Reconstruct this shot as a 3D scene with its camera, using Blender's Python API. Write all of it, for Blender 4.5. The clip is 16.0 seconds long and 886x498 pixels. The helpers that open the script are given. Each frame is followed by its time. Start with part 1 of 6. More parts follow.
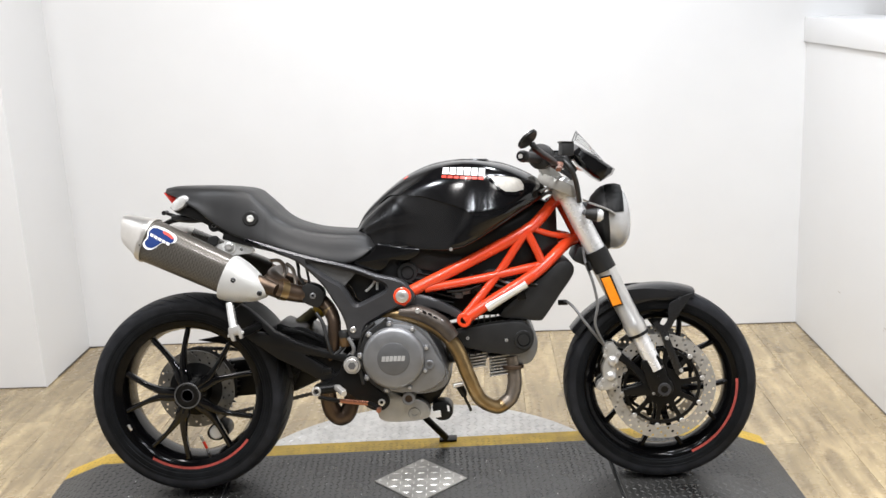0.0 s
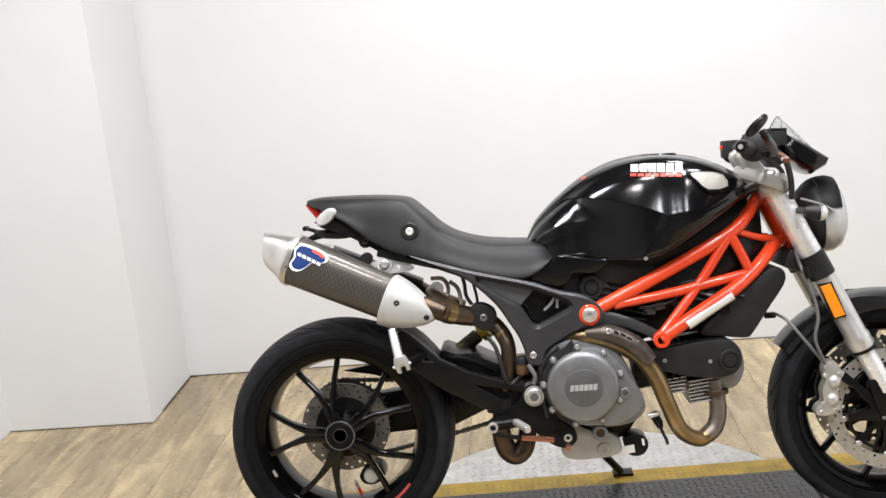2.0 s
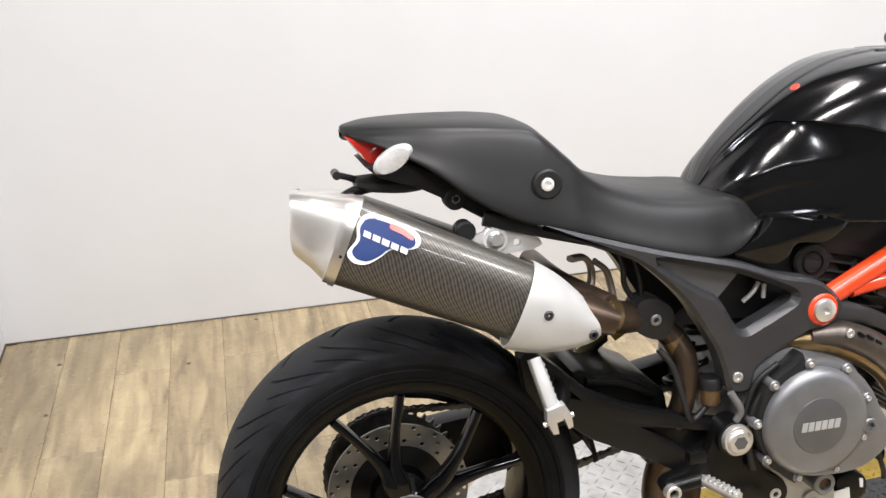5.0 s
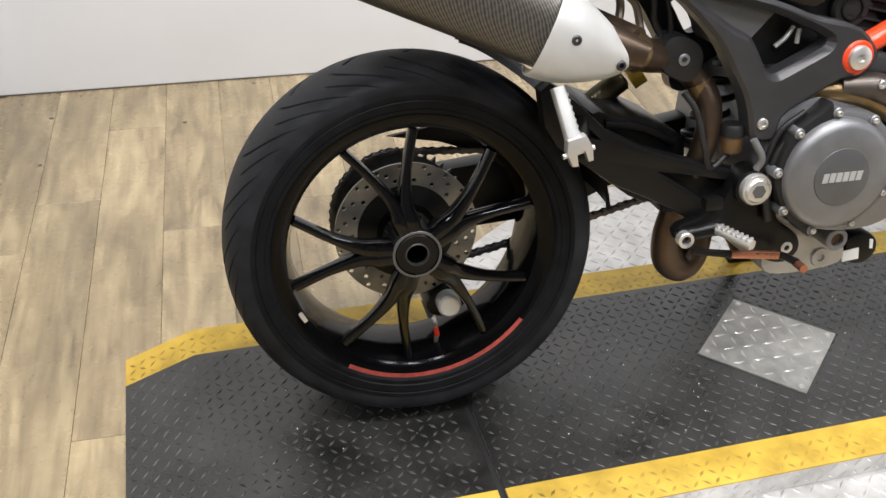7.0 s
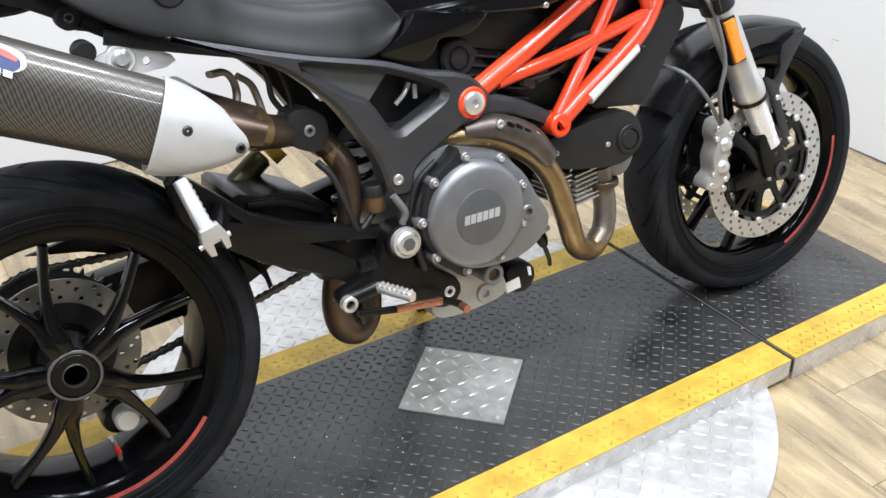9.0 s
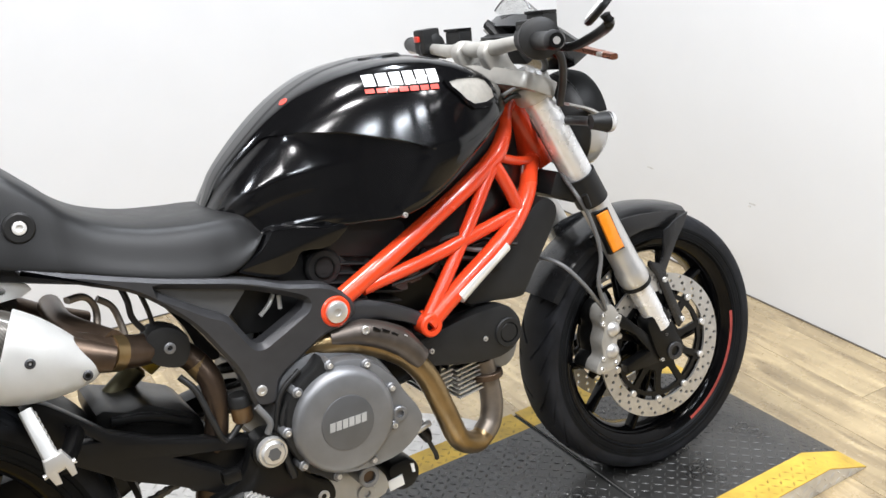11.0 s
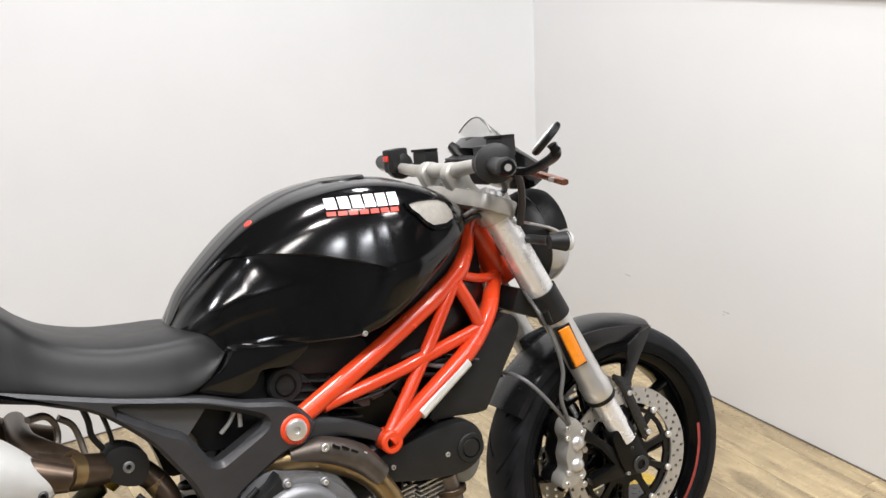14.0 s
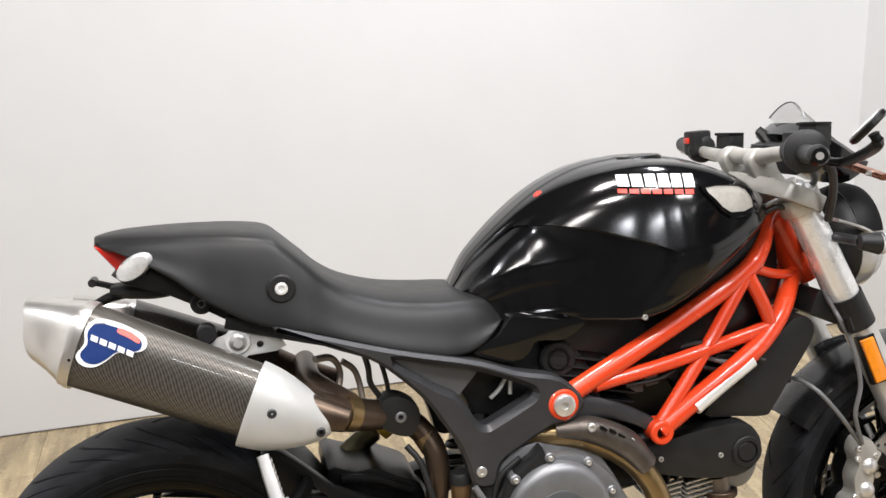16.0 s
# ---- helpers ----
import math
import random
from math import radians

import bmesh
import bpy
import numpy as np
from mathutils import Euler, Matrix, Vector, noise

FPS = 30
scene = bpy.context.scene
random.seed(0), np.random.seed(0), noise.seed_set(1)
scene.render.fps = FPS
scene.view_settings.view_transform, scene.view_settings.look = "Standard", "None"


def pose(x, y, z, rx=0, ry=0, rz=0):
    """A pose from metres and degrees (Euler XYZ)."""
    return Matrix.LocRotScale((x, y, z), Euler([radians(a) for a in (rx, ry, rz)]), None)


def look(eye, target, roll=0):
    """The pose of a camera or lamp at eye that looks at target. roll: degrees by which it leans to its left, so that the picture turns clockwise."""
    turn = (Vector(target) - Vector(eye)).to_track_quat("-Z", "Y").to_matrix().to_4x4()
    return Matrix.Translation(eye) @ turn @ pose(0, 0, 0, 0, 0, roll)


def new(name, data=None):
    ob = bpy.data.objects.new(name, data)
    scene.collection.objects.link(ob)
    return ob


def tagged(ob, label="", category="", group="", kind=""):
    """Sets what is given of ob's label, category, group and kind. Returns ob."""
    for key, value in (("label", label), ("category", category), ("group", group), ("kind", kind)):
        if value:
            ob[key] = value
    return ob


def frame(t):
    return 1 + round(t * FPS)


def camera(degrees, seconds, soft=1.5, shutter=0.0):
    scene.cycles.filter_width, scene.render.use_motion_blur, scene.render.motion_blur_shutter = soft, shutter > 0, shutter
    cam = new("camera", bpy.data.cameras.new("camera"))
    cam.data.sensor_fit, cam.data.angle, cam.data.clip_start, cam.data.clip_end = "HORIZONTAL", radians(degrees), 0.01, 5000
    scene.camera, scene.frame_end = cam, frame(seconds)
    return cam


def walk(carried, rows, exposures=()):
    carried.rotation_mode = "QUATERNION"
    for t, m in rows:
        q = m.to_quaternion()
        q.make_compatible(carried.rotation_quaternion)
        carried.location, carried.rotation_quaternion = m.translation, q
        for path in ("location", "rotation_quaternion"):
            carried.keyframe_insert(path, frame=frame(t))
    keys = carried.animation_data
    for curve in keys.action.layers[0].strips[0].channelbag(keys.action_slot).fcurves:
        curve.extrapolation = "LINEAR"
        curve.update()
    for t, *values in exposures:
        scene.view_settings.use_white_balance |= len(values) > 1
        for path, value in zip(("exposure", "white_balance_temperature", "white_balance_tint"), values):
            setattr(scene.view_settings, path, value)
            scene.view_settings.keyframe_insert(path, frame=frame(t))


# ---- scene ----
cam = camera(47.6, 16.0)
PATH = [
    (0, (0.925, -2.907, 1.476), (0.846, -0.969, 0.987), -2.8),
    (0.5, (0.927, -2.903, 1.453), (0.784, -0.972, 0.952), -1.8),
    (1, (0.73, -2.889, 1.476), (0.633, -0.948, 1.004), -4.2),
    (1.5, (0.595, -2.798, 1.458), (0.483, -0.872, 0.932), -2.2),
    (2, (0.509, -2.538, 1.426), (0.366, -0.6, 0.952), -5.3),
    (2.5, (0.323, -2.32, 1.444), (0.172, -0.398, 0.915), -7.8),
    (3, (0.13, -2.124, 1.441), (0.294, -0.226, 0.832), -8.6),
    (3.2, (0.092, -2.039, 1.425), (0.276, -0.149, 0.797), -6.4),
    (5.3, (-0.227, -1.344, 1.35), (0.172, 0.424, 0.505), -1.1),
    (5.5, (-0.23, -1.345, 1.325), (0.153, 0.407, 0.44), 0.0),
    (6, (-0.244, -1.359, 1.274), (0.115, 0.321, 0.25), -0.6),
    (6.2, (-0.247, -1.379, 1.252), (0.099, 0.271, 0.177), 0.4),
    (6.5, (-0.257, -1.361, 1.238), (0.092, 0.253, 0.11), 1.3),
    (7, (-0.257, -1.366, 1.235), (0.114, 0.252, 0.118), 1.1),
    (7.5, (-0.236, -1.375, 1.235), (0.228, 0.228, 0.132), 1.5),
    (8, (-0.195, -1.391, 1.241), (0.379, 0.201, 0.175), -0.3),
    (8.5, (-0.153, -1.386, 1.234), (0.569, 0.144, 0.168), 0.1),
    (9, (-0.118, -1.389, 1.246), (0.739, 0.11, 0.236), -1.1),
    (9.5, (-0.121, -1.406, 1.278), (0.824, 0.046, 0.279), -1.0),
    (10, (-0.082, -1.437, 1.286), (0.868, 0.062, 0.364), -1.2),
    (10.2, (-0.034, -1.454, 1.309), (0.881, 0.103, 0.451), -2.7),
    (12.3, (0.163, -1.523, 1.39), (1.072, 0.114, 0.689), -3.5),
    (12.5, (0.166, -1.531, 1.399), (1.081, 0.119, 0.736), -3.6),
    (13, (0.161, -1.542, 1.407), (1.087, 0.113, 0.774), -3.3),
    (13.5, (0.163, -1.559, 1.416), (1.093, 0.107, 0.818), -3.4),
    (14, (0.154, -1.556, 1.413), (1.1, 0.102, 0.816), -3.0),
    (14.5, (0.108, -1.539, 1.398), (0.976, 0.167, 0.82), -2.4),
    (15, (0.07, -1.525, 1.399), (0.833, 0.233, 0.826), -1.5),
    (15.5, (0.078, -1.517, 1.396), (0.689, 0.29, 0.797), -1.6),
    (16, (0.175, -1.538, 1.389), (0.58, 0.326, 0.788), -2.5),
]
walk(cam, [(t, look(eye, target, roll)) for t, eye, target, roll in PATH],
     [(0, 0.06, 6350, 12), (3, 0.02, 6450, 13), (5.5, 0.1, 6450, 14), (7, -0.02, 6400, 13), (8.5, 0.14, 6050, 12), (9.5, 0.22, 5900, 11), (10.2, 0.17, 6000, 11), (12.5, 0.03, 6450, 13), (14, -0.13, 6480, 13), (15, -0.07, 6480, 13), (16, -0.1, 6480, 13)])

# ---- world and lights ----
world = bpy.data.worlds.new("World")
scene.world = world
world.use_nodes = True
world.node_tree.nodes["Background"].inputs[0].default_value = (0.9, 0.95, 1.0, 1)
world.node_tree.nodes["Background"].inputs[1].default_value = 0.03
scene.view_settings.exposure = -0.22


def lamp(name, x, y, z, size, power, col, aim=None):
    d = bpy.data.lights.new(name, "AREA")
    d.shape, d.size, d.energy, d.color = "DISK", size, power, col
    ob = new(name, d)
    ob.matrix_world = look((x, y, z), aim if aim else (x, y, 0.0))
    return ob


WARM, COOL = (1.0, 0.965, 0.92), (0.93, 0.97, 1.0)
CEIL = 3.1
for lx, ly, lc, le in ((-1.05, -0.9, COOL, 30), (0.1, -1.3, WARM, 27), (0.9, -1.2, WARM, 25), (1.45, -1.2, COOL, 27), (2.0, -0.9, COOL, 30), (0.37, 0.06, WARM, 34), (1.4, 0.6, COOL, 36),
                       (-0.5, -1.95, WARM, 16), (0.03, -3.15, COOL, 18), (0.9, -3.45, COOL, 18), (1.7, -3.35, COOL, 18), (1.88, -2.25, WARM, 16)):
    lamp("ceiling_lamp", lx, ly, CEIL - 0.08, 0.34, le, lc)

# ---- materials ----


def mat(name, col, rough=0.5, metal=0.0, var=0.12, scale=30.0, bump=0.0, bscale=200.0, coat=0.0, rvar=0.1, trans=0.0, spec=0.5):
    m = bpy.data.materials.new(name)
    m.use_nodes = True
    nt = m.node_tree
    b = nt.nodes["Principled BSDF"]
    b.inputs["Metallic"].default_value = metal
    b.inputs["Coat Weight"].default_value = coat
    b.inputs["Coat Roughness"].default_value = 0.04
    b.inputs["Specular IOR Level"].default_value = spec
    b.inputs["Transmission Weight"].default_value = trans
    tc = nt.nodes.new("ShaderNodeTexCoord")
    n1 = nt.nodes.new("ShaderNodeTexNoise")
    n1.inputs["Scale"].default_value = scale
    n1.inputs["Detail"].default_value = 6
    n2 = nt.nodes.new("ShaderNodeTexNoise")
    n2.inputs["Scale"].default_value = scale * 0.13
    n2.inputs["Detail"].default_value = 3
    add = nt.nodes.new("ShaderNodeMath")
    add.operation = "ADD"
    for i, n in enumerate((n1, n2)):
        nt.links.new(tc.outputs["Object"], n.inputs["Vector"])
        nt.links.new(n.outputs["Fac"], add.inputs[i])
    mr = nt.nodes.new("ShaderNodeMapRange")
    mr.inputs["From Min"].default_value, mr.inputs["From Max"].default_value = 0.7, 1.3
    mr.inputs["To Min"].default_value, mr.inputs["To Max"].default_value = 1 - var, 1 + var
    nt.links.new(add.outputs[0], mr.inputs["Value"])
    hsv = nt.nodes.new("ShaderNodeHueSaturation")
    hsv.inputs["Color"].default_value = (*col, 1)
    nt.links.new(mr.outputs[0], hsv.inputs["Value"])
    nt.links.new(hsv.outputs[0], b.inputs["Base Color"])
    rr = nt.nodes.new("ShaderNodeMapRange")
    rr.inputs["From Min"].default_value, rr.inputs["From Max"].default_value = 0.7, 1.3
    rr.inputs["To Min"].default_value, rr.inputs["To Max"].default_value = max(0.02, rough * (1 - rvar)), min(1, rough * (1 + rvar))
    nt.links.new(add.outputs[0], rr.inputs["Value"])
    nt.links.new(rr.outputs[0], b.inputs["Roughness"])
    if bump > 0:
        n3 = nt.nodes.new("ShaderNodeTexNoise")
        n3.inputs["Scale"].default_value = bscale
        n3.inputs["Detail"].default_value = 4
        nt.links.new(tc.outputs["Object"], n3.inputs["Vector"])
        bp = nt.nodes.new("ShaderNodeBump")
        bp.inputs["Strength"].default_value = bump
        bp.inputs["Distance"].default_value = 0.002
        nt.links.new(n3.outputs["Fac"], bp.inputs["Height"])
        nt.links.new(bp.outputs[0], b.inputs["Normal"])
    return m


def wood_mat():
    m = mat("oak_plank", (0.46, 0.36, 0.24), 0.27, var=0.1, rvar=0.35, spec=1.0)
    nt = m.node_tree
    b = nt.nodes["Principled BSDF"]
    tc = nt.nodes.new("ShaderNodeTexCoord")
    oi = nt.nodes.new("ShaderNodeObjectInfo")
    off = nt.nodes.new("ShaderNodeVectorMath")
    off.operation = "MULTIPLY_ADD"
    off.inputs[1].default_value = (1, 1, 1)
    nt.links.new(tc.outputs["Object"], off.inputs[0])
    sc = nt.nodes.new("ShaderNodeVectorMath")
    sc.operation = "SCALE"
    sc.inputs[0].default_value = (7, 31, 3)
    nt.links.new(oi.outputs["Random"], sc.inputs["Scale"])
    nt.links.new(sc.outputs[0], off.inputs[2])
    mp = nt.nodes.new("ShaderNodeMapping")
    mp.inputs["Scale"].default_value = (17, 2.6, 1)
    nt.links.new(off.outputs[0], mp.inputs["Vector"])
    n = nt.nodes.new("ShaderNodeTexNoise")
    n.inputs["Scale"].default_value, n.inputs["Detail"].default_value, n.inputs["Distortion"].default_value = 1.0, 9, 1.3
    nt.links.new(mp.outputs[0], n.inputs["Vector"])
    mp2 = nt.nodes.new("ShaderNodeMapping")
    mp2.inputs["Scale"].default_value = (120, 5, 1)
    nt.links.new(off.outputs[0], mp2.inputs["Vector"])
    g = nt.nodes.new("ShaderNodeTexNoise")
    g.inputs["Scale"].default_value, g.inputs["Detail"].default_value = 1.0, 5
    nt.links.new(mp2.outputs[0], g.inputs["Vector"])
    ramp = nt.nodes.new("ShaderNodeValToRGB")
    ramp.color_ramp.elements[0].position, ramp.color_ramp.elements[0].color = 0.22, (0.155, 0.112, 0.062, 1)
    ramp.color_ramp.elements[1].position, ramp.color_ramp.elements[1].color = 0.72, (0.5, 0.396, 0.225, 1)
    e = ramp.color_ramp.elements.new(0.5)
    e.color = (0.35, 0.267, 0.15, 1)
    mixf = nt.nodes.new("ShaderNodeMath")
    mixf.operation = "MULTIPLY_ADD"
    mixf.inputs[1].default_value = 0.3
    nt.links.new(g.outputs["Fac"], mixf.inputs[0])
    sub = nt.nodes.new("ShaderNodeMath")
    sub.operation = "MULTIPLY_ADD"
    sub.inputs[1].default_value, sub.inputs[2].default_value = 0.95, -0.12
    nt.links.new(n.outputs["Fac"], sub.inputs[0])
    nt.links.new(sub.outputs[0], mixf.inputs[2])
    nt.links.new(mixf.outputs[0], ramp.inputs["Fac"])
    hs = nt.nodes.new("ShaderNodeHueSaturation")
    mr = nt.nodes.new("ShaderNodeMapRange")
    mr.inputs["To Min"].default_value, mr.inputs["To Max"].default_value = 0.86, 1.12
    nt.links.new(oi.outputs["Random"], mr.inputs["Value"])
    nt.links.new(mr.outputs[0], hs.inputs["Value"])
    nt.links.new(ramp.outputs[0], hs.inputs["Color"])
    geo = nt.nodes.new("ShaderNodeNewGeometry")
    st = nt.nodes.new("ShaderNodeTexNoise")
    st.inputs["Scale"].default_value, st.inputs["Detail"].default_value, st.inputs["Roughness"].default_value = 3.2, 7, 0.65
    nt.links.new(geo.outputs["Position"], st.inputs["Vector"])
    sr = nt.nodes.new("ShaderNodeMapRange")
    sr.inputs["From Min"].default_value, sr.inputs["From Max"].default_value = 0.3, 0.62
    sr.inputs["To Min"].default_value, sr.inputs["To Max"].default_value = 0.76, 1.08
    nt.links.new(st.outputs["Fac"], sr.inputs["Value"])
    sm = nt.nodes.new("ShaderNodeVectorMath")
    sm.operation = "SCALE"
    nt.links.new(hs.outputs[0], sm.inputs[0])
    nt.links.new(sr.outputs[0], sm.inputs["Scale"])
    nt.links.new(sm.outputs[0], b.inputs["Base Color"])
    bp = nt.nodes.new("ShaderNodeBump")
    bp.inputs["Strength"].default_value, bp.inputs["Distance"].default_value = 0.15, 0.001
    nt.links.new(g.outputs["Fac"], bp.inputs["Height"])
    nt.links.new(bp.outputs[0], b.inputs["Normal"])
    return m


def carbon_mat():
    m = mat("carbon_weave", (0.06, 0.055, 0.045), 0.36, coat=0.22)
    nt = m.node_tree
    b = nt.nodes["Principled BSDF"]
    uv = nt.nodes.new("ShaderNodeTexCoord")
    mp = nt.nodes.new("ShaderNodeMapping")
    mp.inputs["Rotation"].default_value = (0, 0, radians(45))
    mp.inputs["Scale"].default_value = (150, 150, 1)
    nt.links.new(uv.outputs["UV"], mp.inputs["Vector"])
    w = nt.nodes.new("ShaderNodeTexWave")
    w.inputs["Scale"].default_value, w.inputs["Distortion"].default_value = 0.5, 0.3
    nt.links.new(mp.outputs[0], w.inputs["Vector"])
    mp2 = nt.nodes.new("ShaderNodeMapping")
    mp2.inputs["Scale"].default_value = (150, 150, 1)
    nt.links.new(uv.outputs["UV"], mp2.inputs["Vector"])
    ck = nt.nodes.new("ShaderNodeTexChecker")
    ck.inputs["Scale"].default_value = 1.0
    nt.links.new(mp2.outputs[0], ck.inputs["Vector"])
    mix = nt.nodes.new("ShaderNodeMath")
    mix.operation = "MULTIPLY_ADD"
    mix.inputs[1].default_value = 0.35
    nt.links.new(ck.outputs["Fac"], mix.inputs[0])
    nt.links.new(w.outputs["Fac"], mix.inputs[2])
    ramp = nt.nodes.new("ShaderNodeValToRGB")
    ramp.color_ramp.elements[0].position, ramp.color_ramp.elements[0].color = 0.3, (0.034, 0.031, 0.026, 1)
    ramp.color_ramp.elements[1].position, ramp.color_ramp.elements[1].color = 1.0, (0.115, 0.105, 0.09, 1)
    nt.links.new(mix.outputs[0], ramp.inputs["Fac"])
    nt.links.new(ramp.outputs[0], b.inputs["Base Color"])
    b.inputs["Metallic"].default_value = 0.35
    return m


M_WALL = mat("white_wall_paint", (0.67, 0.672, 0.672), 0.55, var=0.015, scale=6, bump=0.03, bscale=260)
M_CEIL = mat("dark_ceiling_paint", (0.06, 0.058, 0.055), 0.8, var=0.1)
# room dimness put into the colour: keeps reflections in black parts dark
M_DIM = mat("dimmed_unseen_wall", (0.24, 0.236, 0.23), 0.7, var=0.1, scale=3)
M_WOOD = wood_mat()
M_RUBMAT = mat("black_tread_paint", (0.024, 0.0235, 0.0223), 0.3, var=0.75, scale=9, bump=0.3, bscale=380, spec=0.8, rvar=0.35)
M_TREADTOP = mat("scuffed_tread_paint", (0.036, 0.0355, 0.0335), 0.38, var=0.95, scale=13, bump=0.3, bscale=380, spec=0.5, rvar=0.35)
M_SEAM = mat("black_seam_filler", (0.004, 0.004, 0.004), 0.7, var=0.3)
M_YELLOW = mat("yellow_stripe", (0.52, 0.34, 0.045), 0.45, var=0.3, scale=22, bump=0.1, bscale=500, spec=0.4)
M_YTREAD = mat("worn_yellow_tread", (0.38, 0.25, 0.035), 0.45, var=0.7, scale=18, bump=0.1, bscale=500, spec=0.4)
M_ALUPL = mat("aluminium_tread", (0.6, 0.59, 0.57), 0.4, 0.6, var=0.2, scale=40, bump=0.08, bscale=300)
M_ALUDIRTY = mat("dirty_aluminium_plate", (0.42, 0.41, 0.385), 0.42, 0.65, var=0.3, scale=35, bump=0.15, bscale=300)
M_GLOSS = mat("gloss_black_paint", (0.003, 0.003, 0.0034), 0.125, var=0.1, spec=0.5)
M_SATIN = mat("satin_charcoal_plastic", (0.0115, 0.0115, 0.0117), 0.42, var=0.12, bump=0.04, bscale=900, spec=0.32)
M_JOINT = mat("dirty_sealant", (0.1, 0.085, 0.07), 0.6, var=0.6, scale=9)
M_SCUFF = mat("grey_wall_scuff", (0.5, 0.49, 0.47), 0.6, var=0.3, scale=90)
M_GUARD = mat("black_guard_plastic", (0.01, 0.01, 0.0105), 0.26, var=0.15, bump=0.03, bscale=700)
M_SWING = mat("black_swingarm_paint", (0.0045, 0.0045, 0.0047), 0.34, var=0.2, bump=0.05, bscale=500, spec=0.28)
M_SEAT = mat("dark_grey_vinyl", (0.01, 0.0099, 0.0099), 0.42, var=0.12, bump=0.12, bscale=900, spec=0.3)
M_INSET = mat("grey_inset_plastic", (0.075, 0.075, 0.075), 0.45, 0.0, var=0.15, bump=0.1, bscale=400)
M_CAST = mat("dark_grey_casting", (0.052, 0.052, 0.055), 0.38, 0.45, var=0.15, bump=0.12, bscale=500, spec=0.5)
M_BLACK = mat("satin_black_metal", (0.004, 0.004, 0.004), 0.32, var=0.25, bump=0.05, bscale=400, spec=0.27)
M_WHEEL = mat("gloss_black_wheel", (0.002, 0.002, 0.0023), 0.12, var=0.2, spec=0.16)
M_SPOKE = mat("gloss_black_spoke", (0.002, 0.002, 0.0023), 0.09, var=0.2, spec=0.42)
M_MATTE = mat("matte_black_plastic", (0.012, 0.012, 0.012), 0.48, var=0.25, bump=0.08, bscale=500, spec=0.32)
M_RUBBER = mat("tyre_rubber", (0.0115, 0.0122, 0.0144), 0.54, var=0.6, scale=22, bump=0.2, bscale=700, spec=0.16)
M_SIDEWALL = mat("tyre_sidewall_rubber", (0.0052, 0.0058, 0.0068), 0.5, var=0.5, scale=30, bump=0.1, bscale=500, spec=0.1)
M_RED = mat("red_frame_paint", (0.7, 0.057, 0.013), 0.27, var=0.06, scale=12, bump=0.03, bscale=180, coat=0.35)
M_CHROME = mat("polished_fork_tube", (0.82, 0.82, 0.82), 0.28, 0.5, var=0.05)
M_SILVER = mat("silver_metal_paint", (0.6, 0.59, 0.57), 0.33, 0.7, var=0.08, bump=0.05, bscale=500)
M_BARE = mat("bare_cast_aluminium", (0.44, 0.425, 0.39), 0.38, 0.5, var=0.14, scale=40, bump=0.06, bscale=420)
M_ALU = mat("brushed_aluminium", (0.68, 0.67, 0.65), 0.3, 0.75, var=0.12, scale=60)
M_MESH = mat("intake_mesh_silver", (0.4, 0.38, 0.34), 0.42, 0.3, var=0.12, scale=120, bump=0.1, bscale=900)
M_CAP = mat("brushed_end_cap", (0.66, 0.64, 0.61), 0.3, 0.9, var=0.05, scale=50, rvar=0.06)
M_WHITE = mat("silver_white_shield", (0.8, 0.8, 0.78), 0.36, 0.2, var=0.06, scale=20, bump=0.04, bscale=400)
M_BRACKET = mat("bright_bracket_metal", (0.82, 0.82, 0.8), 0.3, 0.35, var=0.06)
M_ENGDARK = mat("darker_cover_paint", (0.13, 0.132, 0.136), 0.46, 0.6, var=0.1, bump=0.1, bscale=450)
M_ENGINE = mat("engine_grey_casting", (0.21, 0.213, 0.219), 0.44, 0.65, var=0.12, bump=0.12, bscale=450)
M_ENGLT = mat("light_engine_casting", (0.42, 0.42, 0.41), 0.4, 0.6, var=0.12, bump=0.15, bscale=450)
M_LETTER = mat("pale_lettering", (0.4, 0.4, 0.39), 0.4, 0.2)
M_PIPE = mat("heat_bronzed_steel", (0.25, 0.175, 0.085), 0.3, 0.85, var=0.45, scale=16, bump=0.05, bscale=300)
M_SHIELDG = mat("sooty_shield_steel", (0.11, 0.093, 0.08), 0.42, 0.7, var=0.35, scale=26)
M_DISCR = mat("dull_rear_disc_steel", (0.24, 0.235, 0.22), 0.36, 0.8, var=0.15, scale=50)
M_ELBOW = mat("dull_grey_steel", (0.2, 0.17, 0.14), 0.4, 0.75, var=0.4, scale=26)
M_PIPEG = mat("heat_greyed_steel", (0.1, 0.07, 0.05), 0.36, 0.8, var=0.35, scale=24)
M_POT = mat("amber_fluid_pot", (0.1, 0.055, 0.022), 0.3, var=0.2, coat=0.3)
M_DISC = mat("brake_disc_steel", (0.5, 0.49, 0.47), 0.36, 0.75, var=0.12, scale=80)
M_AMBER = mat("amber_reflector", (0.85, 0.26, 0.01), 0.2, var=0.12, scale=120, coat=0.5)
M_TAILRED = mat("red_lens", (0.42, 0.02, 0.012), 0.15, var=0.1, coat=0.5)
M_CLEAR = mat("clear_lamp_lens", (0.62, 0.62, 0.61), 0.14, 0.25, var=0.2, scale=90, bump=0.3, bscale=350, coat=0.6)
M_HLENS = mat("clear_headlight_lens", (0.46, 0.46, 0.455), 0.14, 0.2, var=0.1, scale=30, coat=0.3)
M_GLASS = mat("clear_screen", (0.97, 0.98, 0.98), 0.02, var=0.005, trans=1.0)
M_GLASS.node_tree.nodes["Principled BSDF"].inputs["IOR"].default_value = 1.04
